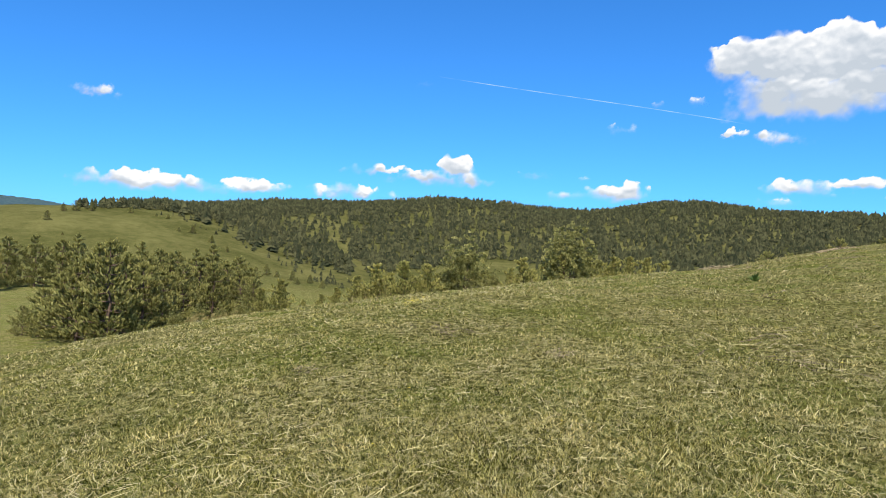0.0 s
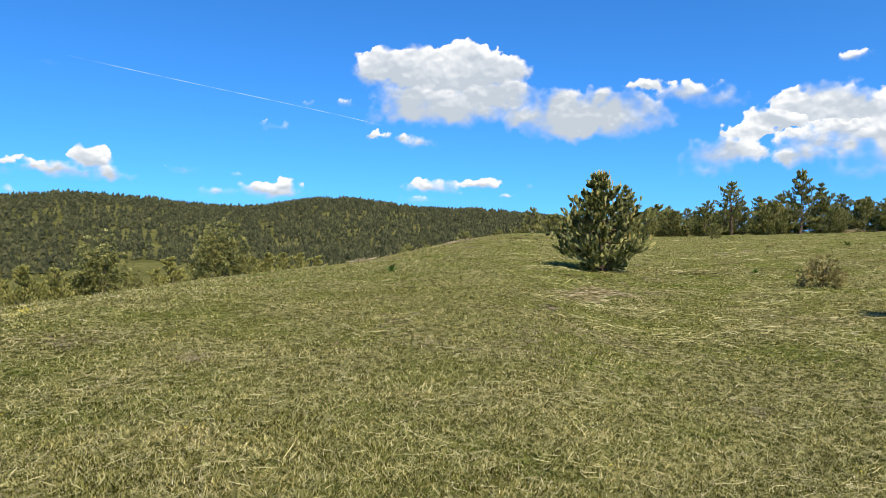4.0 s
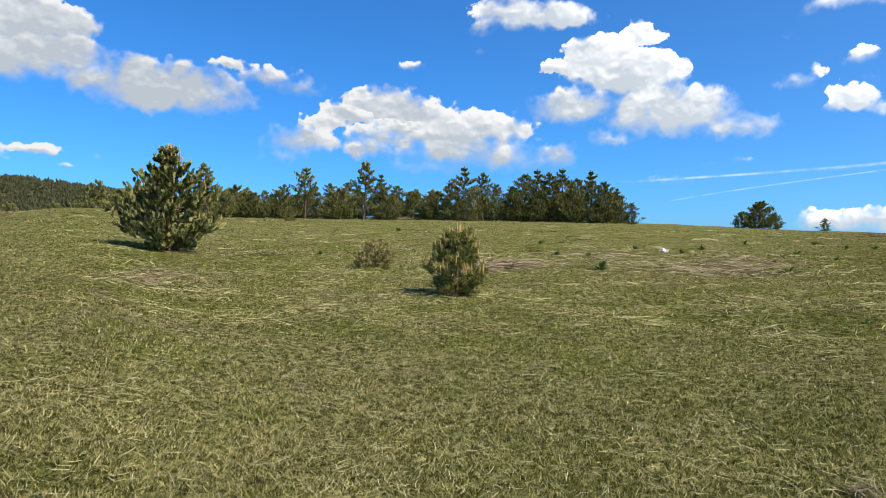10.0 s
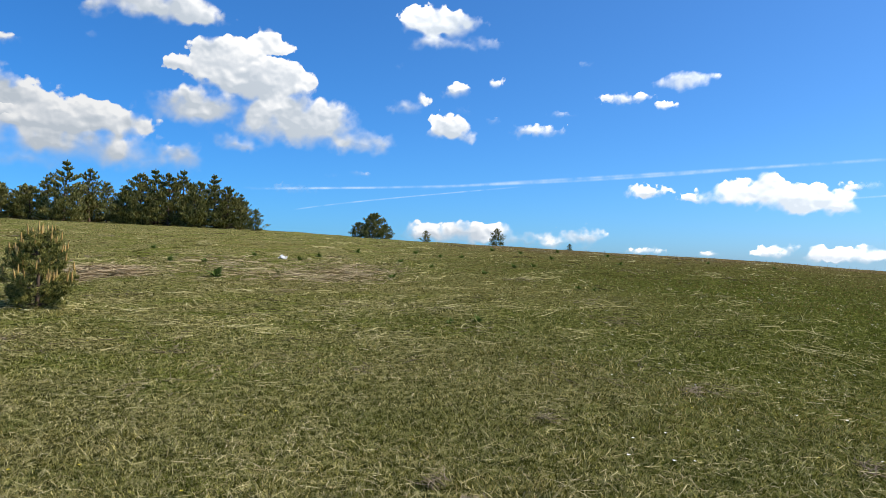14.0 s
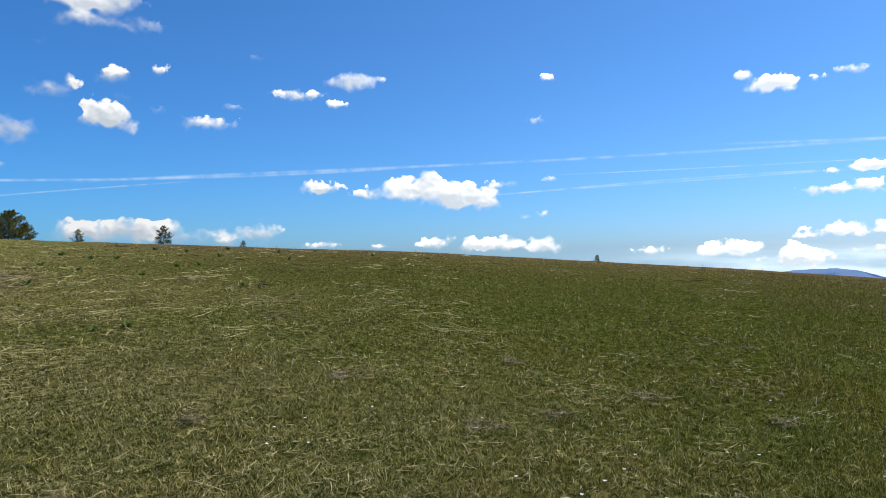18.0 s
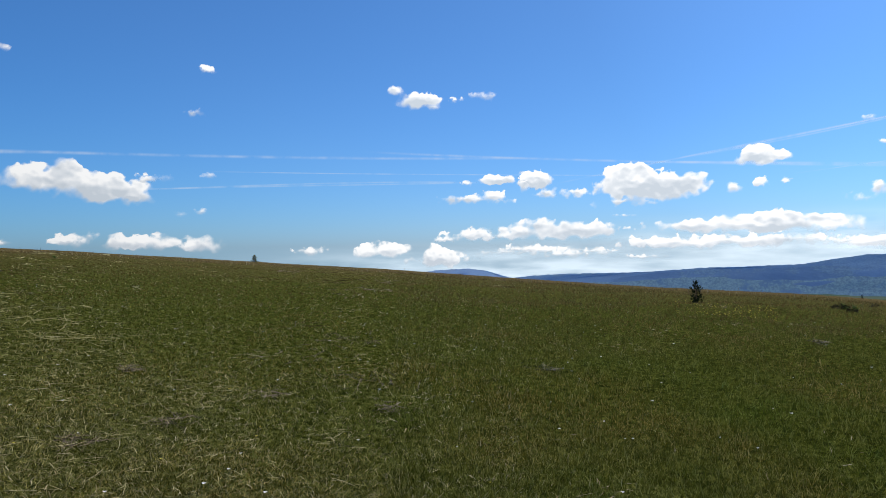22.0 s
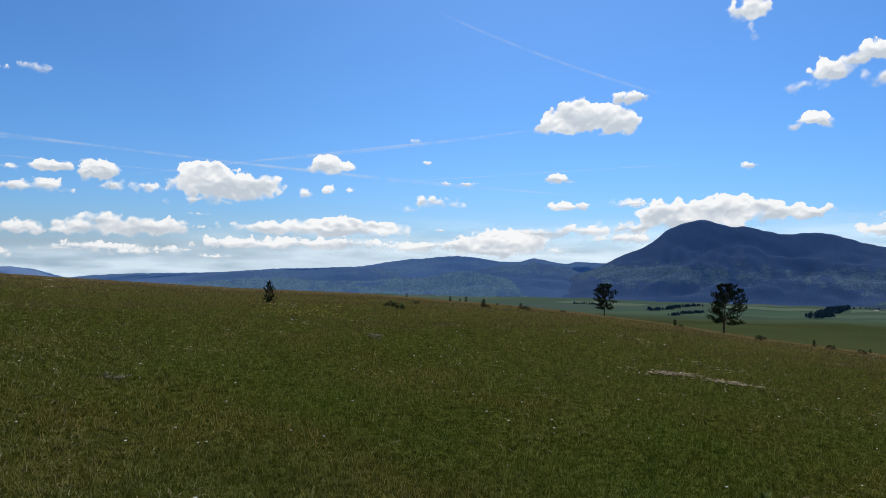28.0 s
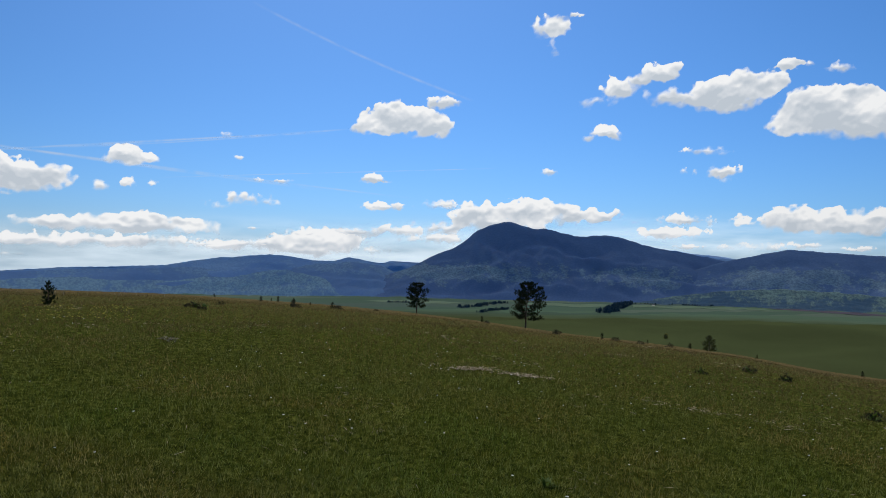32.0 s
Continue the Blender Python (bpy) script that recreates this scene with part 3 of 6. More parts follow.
def mesh_from(name, verts, faces, materials, uv=None, smooth=False, indices=None):
    """A mesh out of arrays: verts (n, 3), faces (m, 3 or 4)."""
    me = bpy.data.meshes.new(name)
    verts, faces = np.asarray(verts, np.float32), np.asarray(faces, np.int32)
    me.vertices.add(len(verts))
    me.vertices.foreach_set("co", verts.ravel())
    n = faces.shape[1]
    me.loops.add(faces.size)
    me.loops.foreach_set("vertex_index", faces.ravel())
    me.polygons.add(len(faces))
    me.polygons.foreach_set("loop_start", np.arange(0, faces.size, n, dtype=np.int32))
    me.polygons.foreach_set("use_smooth", np.full(len(faces), smooth))
    if uv is not None:
        me.uv_layers.new(name="UVMap").data.foreach_set("uv", np.asarray(uv, np.float32)[faces.ravel()].ravel())
    for m in materials:
        me.materials.append(m)
    if indices is not None:
        me.polygons.foreach_set("material_index", np.asarray(indices, np.int32))
    me.update(calc_edges=True)
    return me


def build_ground():
    a = np.radians(GRID_AZ)[:, None]
    x, y = GRID_R[None] * np.sin(a), GRID_R[None] * np.cos(a)
    n, m = LAND.shape
    verts = np.stack([x, y, LAND], 2).reshape(-1, 3)
    i, j = np.meshgrid(np.arange(n), np.arange(m - 1), indexing="ij")
    k = (i + 1) % n
    faces = np.stack([i * m + j, k * m + j, k * m + j + 1, i * m + j + 1], 2).reshape(-1, 4)[:, ::-1]
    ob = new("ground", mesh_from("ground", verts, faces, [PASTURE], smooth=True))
    tagged(ob, "rolling hilltop pasture of short green and straw-coloured grass", "ground", kind="structure")


build_ground()

# far mountains beyond the valley: skyline bearings and rises
RANGE_AZ = [147, 150.5, 153.2, 158.2, 159.8, 162.3, 163.1, 166.6, 170.1, 171.4, 172.3, 173.7, 174.4, 175.1, 176.4, 178, 179.4, 181.5, 183.2, 184.2, 184.9, 186.1, 187, 187.6, 190, 194, 199, 205, 211, 221, 241]
RANGE_EL = [-4.5, -2.7, -2.03, -1.55, -1.44, -1.27, -1.17, -1.06, -0.9, -0.7, -0.5, -0.33, -0.18, -0.21, -0.04, 0.09, 0.02, -0.3, -0.3, 0.04, -0.08, -0.33, -0.4, -0.2, -0.3, -0.5, -0.4, 0.1, 0.62, 0.3, -1]
PEAK_AZ = [179, 182, 184.7, 187, 189.2, 190.1, 191.4, 192.5, 193.6, 194.6, 195.7, 196.9, 197.3, 198.2, 199, 199.6, 200, 200.4, 201.4, 203, 203.5, 204.5, 205.6, 206.7, 207.8, 209.2, 211, 214, 218, 223, 231]
PEAK_EL = [-4.2, -3.4, -2.6, -1.45, -0.71, -0.24, 0.47, 0.85, 1.49, 2.44, 2.89, 3.16, 3.2, 2.9, 2.65, 2.6, 2.69, 2.66, 2.33, 2.04, 2.12, 2.21, 2.14, 1.83, 1.47, 1.17, 0.9, 0.3, -0.8, -1.8, -2.7]
SIDE_AZ = [204, 209, 212, 214, 216.3, 218.1, 220.7, 224, 231, 246]
SIDE_EL = [-2.8, -1.4, -0.2, 0.42, 0.95, 1.31, 1.1, 0.92, 0.6, -1.5]
BLUE_AZ = [137.5, 141.3, 142.9, 145.5, 147, 148.2, 150.5]
BLUE_EL = [-2.2, -1.48, -1.27, -1.17, -1.38, -1.77, -2.3]
WEST_AZ = [-70, -45, -36, -32.1, -30.4, -28.7, -26.9, -20]
WEST_EL = [1.0, 3.0, 3.8, 3.71, 3.63, 3.42, 3.2, 2.0]


def build_range(name, label, az_knots, el_knots, foot_r, crest_r, foot_z, roughness, material):
    az = np.arange(az_knots[0], az_knots[-1], 0.16)
    el = np.interp(az, az_knots, el_knots)
    k = np.exp(-0.5 * (np.arange(-8, 9) * 0.16 / 0.17) ** 2)
    el = np.convolve(np.concatenate([np.full(8, el[0]), el, np.full(8, el[-1])]), k / k.sum(), "valid")
    s = np.concatenate([np.linspace(0, 1, 46), np.linspace(1.04, 1.3, 6)])[None]
    r = foot_r + (crest_r - foot_r) * s
    top = (EYE + crest_r * np.tan(np.radians(el)))[:, None]
    rise = np.where(s <= 1, 0.35 * s + 0.65 * s ** 2.2, 1 - (s - 1) * 2.5)
    z = foot_z + (top - foot_z) * rise
    a = np.radians(az)[:, None]
    x, y = r * np.sin(a), r * np.cos(a)
    bump = waves(x, y, 11, (160, 330, 620)) * roughness
    ridge = np.abs(np.sin(a * 46 + waves(x, y, 4, (700,)) * 0.0012)) * 22 + np.abs(np.sin(a * 117 + s * 1.7 + waves(x, y, 6, (400,)) * 0.002)) * 9
    z = z + (bump + ridge) * np.clip(np.sin(np.clip(s, 0, 1) * np.pi), 0, 1) * (top - foot_z) / 330
    z += waves(x, y, 12, (25, 45)) * 0.012
    n, m = x.shape
    i, j = np.meshgrid(np.arange(n - 1), np.arange(m - 1), indexing="ij")
    faces = np.stack([i * m + j, i * m + j + 1, (i + 1) * m + j + 1, (i + 1) * m + j], 2).reshape(-1, 4)
    ob = new(name, mesh_from(name, np.stack([x, y, z], 2).reshape(-1, 3), faces, [material], smooth=True))
    tagged(ob, label, "mountain", kind="structure")


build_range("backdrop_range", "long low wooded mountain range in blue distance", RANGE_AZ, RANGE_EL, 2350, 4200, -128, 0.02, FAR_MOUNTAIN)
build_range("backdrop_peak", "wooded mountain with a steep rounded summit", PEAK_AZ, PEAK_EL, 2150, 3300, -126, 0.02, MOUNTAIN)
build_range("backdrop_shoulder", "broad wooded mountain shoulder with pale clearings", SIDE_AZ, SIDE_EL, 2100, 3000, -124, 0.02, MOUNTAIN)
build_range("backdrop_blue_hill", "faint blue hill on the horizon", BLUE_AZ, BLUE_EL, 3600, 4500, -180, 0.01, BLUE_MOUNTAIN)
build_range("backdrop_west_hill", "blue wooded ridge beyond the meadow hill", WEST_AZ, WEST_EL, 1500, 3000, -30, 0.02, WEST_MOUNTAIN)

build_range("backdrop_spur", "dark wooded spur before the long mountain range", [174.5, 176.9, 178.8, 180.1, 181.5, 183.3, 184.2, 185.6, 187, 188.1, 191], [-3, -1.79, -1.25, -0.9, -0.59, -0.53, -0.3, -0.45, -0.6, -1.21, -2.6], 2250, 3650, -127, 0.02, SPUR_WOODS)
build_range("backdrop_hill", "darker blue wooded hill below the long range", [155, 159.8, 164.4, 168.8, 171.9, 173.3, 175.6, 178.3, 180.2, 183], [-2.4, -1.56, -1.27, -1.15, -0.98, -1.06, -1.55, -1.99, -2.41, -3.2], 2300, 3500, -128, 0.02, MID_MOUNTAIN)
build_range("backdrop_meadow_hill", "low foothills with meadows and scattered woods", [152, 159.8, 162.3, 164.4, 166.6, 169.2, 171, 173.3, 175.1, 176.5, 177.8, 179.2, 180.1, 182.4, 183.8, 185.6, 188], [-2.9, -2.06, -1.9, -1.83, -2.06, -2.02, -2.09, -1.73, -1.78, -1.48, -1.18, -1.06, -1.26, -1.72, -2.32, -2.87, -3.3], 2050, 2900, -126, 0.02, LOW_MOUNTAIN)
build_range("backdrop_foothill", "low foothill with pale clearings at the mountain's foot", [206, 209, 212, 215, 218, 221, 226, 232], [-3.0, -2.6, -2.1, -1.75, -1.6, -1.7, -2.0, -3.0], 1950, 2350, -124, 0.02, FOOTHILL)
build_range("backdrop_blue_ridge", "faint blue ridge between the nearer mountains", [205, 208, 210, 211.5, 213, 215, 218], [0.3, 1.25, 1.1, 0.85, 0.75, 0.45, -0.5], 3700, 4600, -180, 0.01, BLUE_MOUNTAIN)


def valley_strip(name, label, category, ends, wide, material):
    """A field or track laid over the valley floor between two places."""
    (az0, r0), (az1, r1) = ends
    a, b = bearing(az0, r0), bearing(az1, r1)
    side = Vector((-(b - a).y, (b - a).x, 0)).normalized() * wide / 2
    t, u = np.meshgrid(np.linspace(0, 1, 41), np.linspace(-1, 1, 9), indexing="ij")
    x, y = a.x + (b.x - a.x) * t + side.x * u, a.y + (b.y - a.y) * t + side.y * u
    i, j = np.meshgrid(np.arange(40), np.arange(8), indexing="ij")
    faces = np.stack([i * 9 + j, i * 9 + j + 1, (i + 1) * 9 + j + 1, (i + 1) * 9 + j], 2).reshape(-1, 4)
    ob = new(name, mesh_from(name, np.stack([x, y, height(x, y) + 0.5], 2).reshape(-1, 3), faces, [material]))
    tagged(ob, label, category, kind="structure")


valley_strip("ploughed_field", "dark freshly ploughed strip field in the valley", "field", ((217.6, 2050), (224.8, 1840)), 120, PLOUGHED)
valley_strip("crop_field", "pale green strip of young crop in the valley", "field", ((198.5, 1880), (205.3, 1860)), 200, PALE_FIELD)
valley_strip("crop_field", "pale green strip of young crop beside the copse", "field", ((207.0, 1900), (216.5, 1930)), 180, PALE_FIELD)
valley_strip("crop_field", "pale green strip of young crop below the mountain", "field", ((186.5, 1900), (193.0, 1800)), 160, PALE_FIELD)
valley_strip("gravel_track", "pale gravel track crossing the valley fields", "track", ((208.5, 2010), (208.65, 2110)), 10, CHALK)
# ---------------------------------------------------------------- clouds


def sky_patch(name, az, el, half_w, half_h, roll, dist, material, cols, rows):
    """A curved sheet of vapour far up, facing the hilltop."""
    u, v = np.meshgrid(np.linspace(-1, 1, cols + 1), np.linspace(-1, 1, rows + 1), indexing="ij")
    c, s = math.cos(radians(roll)), math.sin(radians(roll))
    du, dv = u * half_w, v * half_h
    e = np.radians(el + du * s + dv * c)
    a = np.radians(az + (du * c - dv * s) / math.cos(radians(el)))
    swell = dist * (1 - 0.03 * np.clip(1 - u ** 2, 0, 1) * np.clip(1 - v ** 2, 0, 1))
    verts = np.stack([swell * np.cos(e) * np.sin(a), swell * np.cos(e) * np.cos(a), swell * np.sin(e) + EYE], 2).reshape(-1, 3)
    m = rows + 1
    i, j = np.meshgrid(np.arange(cols), np.arange(rows), indexing="ij")
    faces = np.stack([i * m + j, i * m + j + 1, (i + 1) * m + j + 1, (i + 1) * m + j], 2).reshape(-1, 4)
    return new(name, mesh_from(name, verts, faces, [material], uv=np.stack([u, v], 2).reshape(-1, 2), smooth=True))


LATTICE = np.random.default_rng(77).uniform(-1, 1, (256, 256))


def lattice_noise(x, y):
    """Smooth random field with a wavelength of about two units."""
    i, j = np.floor(x).astype(int), np.floor(y).astype(int)
    fx, fy = x - i, y - j
    fx, fy = fx * fx * (3 - 2 * fx), fy * fy * (3 - 2 * fy)
    p, q, r, t = LATTICE[i % 256, j % 256], LATTICE[(i + 1) % 256, j % 256], LATTICE[i % 256, (j + 1) % 256], LATTICE[(i + 1) % 256, (j + 1) % 256]
    return (p * (1 - fx) + q * fx) * (1 - fy) + (r * (1 - fx) + t * fx) * fy


def octaves(x, y, first, count, gain=0.55):
    z, amp, step = np.zeros_like(x), 1.0, first
    for k in range(count):
        z += amp * lattice_noise(x / step + 17.3 * k, y / step + 9.1 * k)
        amp, step = amp * gain, step * 0.5
    return z


def cloud(*lobes, thin=1.0, dist=4700.0):
    """A cumulus out of swelling lobes: bearing, rise, half breadth and half height of each in degrees; thin: how far it lets the blue through."""
    lobe = np.array(lobes, float)
    mid_el = lobe[:, 1].mean()
    squeeze = math.cos(radians(mid_el))
    pad = 0.5
    a0, a1 = (lobe[:, 0] - (lobe[:, 2] + pad) / squeeze).min(), (lobe[:, 0] + (lobe[:, 2] + pad) / squeeze).max()
    e0, e1 = (lobe[:, 1] - lobe[:, 3] - pad).min(), (lobe[:, 1] + lobe[:, 3] + pad).max()
    step = 0.1 if len(lobes) > 2 else 0.055
    na, ne = max(8, int((a1 - a0) * squeeze / step)), max(8, int((e1 - e0) / step))
    az, el = np.meshgrid(np.linspace(a0, a1, na + 1), np.linspace(e0, e1, ne + 1), indexing="ij")
    x, y = az * squeeze, el
    big = float(lobe[:, 3].max())
    stir = min(0.34, 0.3 * big)
    wx = x + stir * octaves(x + 31, y + 5, 1.1 * min(1, big + 0.3), 3)
    wy = y + stir * 0.7 * octaves(x + 71, y + 47, 0.9 * min(1, big + 0.3), 3)
    total = np.zeros_like(x)
    sharp = 7.0 / max(0.35, min(1.2, big))
    for la, le, lx, ly in lobe:
        dx, dy = (wx - la * squeeze) / lx, (wy - le) / ly
        dy = np.where(dy < 0, dy * 1.18, dy)
        d = (1 - np.hypot(dx, dy)) * min(lx, ly * 1.5)
        total += np.exp(np.clip(d * sharp, -40, 40))
    depth = np.log(total + 1e-18) / sharp
    body = np.clip(depth + 0.2 * min(1, big) * octaves(x + 7, y + 29, 1.2 * min(1.0, big + 0.3), 2), 0, None)
    clean = float(np.clip((lobe[:, 0].mean() - 95) / 40, 0, 1))      # the clouds towards the valley are crisper than the drifting ones over the grove
    depth = depth - (0.06 if big > 0.7 else 0.11 - 0.05 * clean) * min(1, big + 0.3) + min(0.3, (0.34 if big > 0.7 else 0.5) * big) * octaves(x, y, 0.6 * min(1.0, big + 0.35), 4, 0.5 if big > 0.7 else 0.62)
    fine = 1 - np.abs(octaves(x + 13, y + 3, 0.7 * min(1.2, big + 0.3), 2))
    swell = np.sqrt(body * 1.1 + 0.02) + 0.3 * np.clip(body, 0, 0.8) * fine
    # the lower rim is softer than the billowing tops
    low = np.clip((le_mean(lobe) - y) / (big + 0.2), -1, 1)
    soft = np.clip(0.8 - 0.34 * clean + (0.75 - 0.35 * clean) * low + (0.75 - 0.35 * clean) * octaves(x + 3, y + 91, 1.7, 2), 0.12, 1.7) * (1.5 - 0.5 * clean) * thin * (1.0 if big > 0.7 else 1.12)
    edge = np.minimum(np.minimum(az - a0, a1 - az) * squeeze, np.minimum(el - e0, e1 - el))
    depth = np.minimum(depth, edge * 2 - 0.45)
    away = dist - 45.0 * swell
    a, e = np.radians(az), np.radians(el)
    verts = np.stack([away * np.cos(e) * np.sin(a), away * np.cos(e) * np.cos(a), away * np.sin(e) + EYE], 2).reshape(-1, 3)
    m = ne + 1
    i, j = np.meshgrid(np.arange(na), np.arange(ne), indexing="ij")
    faces = np.stack([i * m + j, i * m + j + 1, (i + 1) * m + j + 1, (i + 1) * m + j], 2).reshape(-1, 4)
    keep = depth.reshape(-1)[faces].max(1) > -0.32
    ob = new("cloud", mesh_from("cloud", verts, faces[keep], [CLOUD], uv=np.stack([depth, soft], 2).reshape(-1, 2), smooth=True))
    grand = (lobe[:, 2]).max() > 1.4
    tagged(ob, "white puffy cumulus cloud with a greyish flat base" if grand else "small white wisp of fair-weather cloud", "cloud", group="fair-weather clouds")


def le_mean(lobe):
    return float((lobe[:, 1] * lobe[:, 2]).sum() / lobe[:, 2].sum())


cloud((-26.3, 11.6, 1.3, 0.68), (-27.8, 11.6, 1.24, 0.43))
cloud((-23.2, 5.4, 5.58, 0.87), (-19.0, 5.2, 4.03, 0.62), (-15.0, 5.5, 3.41, 0.68), (-25.5, 5.4, 2.79, 0.68))
cloud((-8.1, 5.6, 3.25, 0.77), (-4.1, 5.5, 0.68, 0.5))
cloud((-5.8, 7.4, 3.1, 0.56), (-1.3, 7.0, 4.03, 0.81), (0.9, 7.9, 2.01, 1.12), (2.4, 6.9, 1.7, 0.87))
cloud((-1.9, 14.3, 1.17, 0.36), thin=2.2)
cloud((7.4, 7.4, 1.69, 0.52), thin=1.6)
cloud((11.2, 7.2, 0.91, 0.29), thin=2.2)
cloud((13.1, 6.0, 2.93, 0.85), (14.5, 6.5, 1.46, 0.52), (9.6, 5.9, 1.95, 0.49))
cloud((13.9, 11.1, 1.17, 0.55), thin=1.6)
cloud((16.6, 12.8, 0.65, 0.42), thin=2.2)
cloud((19.5, 13.0, 0.85, 0.46), thin=2.2)
cloud((19.7, 13.0, 0.91, 0.39), thin=2.2)
cloud((22.4, 10.6, 1.3, 0.55), (25.6, 10.0, 2.21, 0.65), (24.0, 10.3, 1.3, 0.46))
cloud((25.2, 5.4, 2.34, 0.46), thin=2.2)
cloud((26.5, 6.4, 2.93, 0.72), (30.5, 6.7, 2.02, 0.52), (28.7, 6.0, 1.3, 0.33))
cloud((27.1, 15.6, 7.16, 2.25), (24.4, 15.9, 3.71, 1.46), (29.5, 16.7, 2.52, 1.27), (31.4, 15.5, 3.71, 1.64), (27.5, 12.6, 6.63, 1.91), (24.8, 13.4, 3.45, 1.59), (31.4, 13.5, 4.77, 1.64), (39.2, 11.6, 7.03, 2.33), (36.9, 13.0, 1.99, 1.33), (42.8, 11.4, 3.18, 1.59), (34.6, 12.0, 2.92, 1.59), (40.0, 13.4, 1.46, 0.8))
cloud((32.6, 5.7, 1.04, 0.26), thin=2.2)
cloud((34.6, 6.4, 0.85, 0.42), thin=2.2)
cloud((43.7, 13.9, 1.99, 0.58), (46.6, 13.2, 2.92, 0.9), (49.2, 12.5, 2.39, 0.95), thin=1.4)
cloud((49.1, 8.3, 3.45, 1.46), (52.9, 10.8, 2.52, 1.19), (51.0, 10.0, 2.25, 0.93), (54.7, 7.9, 2.52, 1.19), (48.0, 7.2, 2.39, 0.66))
cloud((55.4, 8.9, 3.0, 1.3), (57.5, 9.6, 2.6, 1.2), thin=1.5)
cloud((56.2, 11.6, 4.65, 1.39), (58.7, 10.8, 4.06, 1.31), (62.7, 9.6, 5.52, 1.8), (61.8, 7.8, 5.52, 1.74), (65.5, 7.4, 4.35, 1.6), (69.9, 7.3, 2.09, 1.51), (59.9, 6.6, 4.06, 1.05), (57.8, 8.5, 0.87, 0.58), (67.6, 6.9, 2.32, 1.16), (59.9, 9.1, 4.0, 1.3), thin=1.6)
cloud((58.0, 14.5, 1.28, 0.52), thin=1.6)
cloud((63.7, 15.6, 0.64, 0.52), thin=1.6)
cloud((68.1, 18.1, 5.23, 1.39), (64.0, 17.7, 1.22, 1.02), (65.8, 18.7, 3.48, 1.16))
cloud((73.3, 15.1, 3.05, 1.89), (76.2, 16.5, 1.74, 1.16), (69.8, 14.3, 1.8, 0.87), (75.3, 13.7, 4.65, 2.18), (70.9, 11.2, 4.35, 1.74), (77.0, 11.6, 3.34, 1.89), (78.7, 10.3, 5.52, 2.03), (83.4, 9.3, 3.34, 1.22), (74.0, 8.9, 2.32, 0.81), (80.7, 11.5, 2.32, 1.39))
cloud((78.8, 5.5, 1.97, 0.52), (77.7, 5.4, 0.87, 0.26), thin=1.6)
cloud((81.4, 6.7, 0.7, 0.29), thin=2.2)
cloud((83.7, 6.9, 1.28, 0.38), thin=2.2)
cloud((86.6, 15.4, 0.52, 0.46), thin=2.2)
cloud((87.2, 12.3, 1.74, 0.75), (88.5, 12.9, 0.75, 0.58))
cloud((90.0, 18.7, 3.48, 1.34), (91.2, 17.1, 3.48, 0.7), (93.8, 17.4, 0.93, 0.52), (88.2, 19.3, 1.6, 0.87), (88.6, 17.4, 1.16, 0.75))
cloud((91.0, 10.7, 1.92, 1.28), (90.1, 11.4, 1.05, 0.7), (92.3, 10.0, 0.81, 0.58))
cloud((91.2, 13.6, 1.31, 0.81))
cloud((92.0, 12.2, 0.73, 0.58), thin=1.6)
cloud((92.4, 2.3, 3.74, 1.11), (89.2, 2.3, 2.6, 0.98), (94.8, 2.4, 1.95, 0.85), (96.9, 1.9, 3.9, 0.65))
cloud((94.4, 11.3, 0.98, 0.42), thin=2.2)
cloud((94.7, 14.2, 0.81, 0.52), thin=1.6)
cloud((97.8, 10.5, 2.99, 0.65), (96.8, 10.7, 1.3, 0.46), (99.2, 10.5, 1.3, 0.52))
cloud((99.6, 11.8, 1.3, 0.39), thin=2.2)
cloud((101.4, 2.1, 2.34, 1.11), (99.7, 1.7, 2.93, 0.52))
cloud((101.9, 15.6, 0.59, 0.36))
cloud((105.0, 12.9, 2.15, 0.65), (103.5, 13.0, 0.78, 0.49))
cloud((106.2, 1.1, 1.95, 0.36))
cloud((106.6, 5.7, 2.08, 0.65), (106.0, 6.0, 1.04, 0.46))
cloud((107.8, 12.3, 0.98, 0.42))
cloud((109.3, 14.0, 1.95, 0.85), (107.6, 14.0, 0.98, 0.49), (111.5, 13.9, 0.46, 0.46))
cloud((111.3, 1.0, 1.11, 0.33))
cloud((114.5, 5.5, 3.58, 1.3), (117.4, 5.0, 3.9, 1.3), (119.7, 4.4, 2.28, 0.78), (112.6, 5.1, 1.95, 0.59), (110.0, 5.2, 1.37, 0.59), (114.9, 6.3, 1.46, 0.59))
cloud((115.5, 1.1, 1.3, 0.65), (116.7, 1.5, 0.59, 0.46))
cloud((119.7, 1.0, 2.28, 0.85), (121.9, 0.9, 2.6, 0.59), (124.5, 0.9, 1.63, 0.72))
cloud((120.4, 5.7, 0.85, 0.36))
cloud((121.1, 5.8, 1.5, 0.39))
cloud((123.0, 3.2, 0.59, 0.26))
cloud((123.9, 10.9, 0.85, 0.42))
cloud((124.5, 3.4, 0.65, 0.33))
cloud((124.9, 14.0, 0.65, 0.39))
cloud((125.0, 6.2, 0.59, 0.33))
cloud((132.6, 0.2, 1.43, 0.46))
cloud((138.6, 0.3, 2.54, 0.85), (137.4, 0.1, 1.3, 0.59), (140.9, -0.5, 1.3, 0.29))
cloud((141.5, 12.3, 2.02, 0.78), (139.6, 13.0, 0.78, 0.52), (142.5, 11.8, 0.91, 0.46))
cloud((143.1, -0.3, 1.76, 1.11), (143.9, -0.5, 1.95, 0.52))
cloud((144.3, 12.4, 0.72, 0.39))
cloud((145.3, 5.7, 0.55, 0.3))
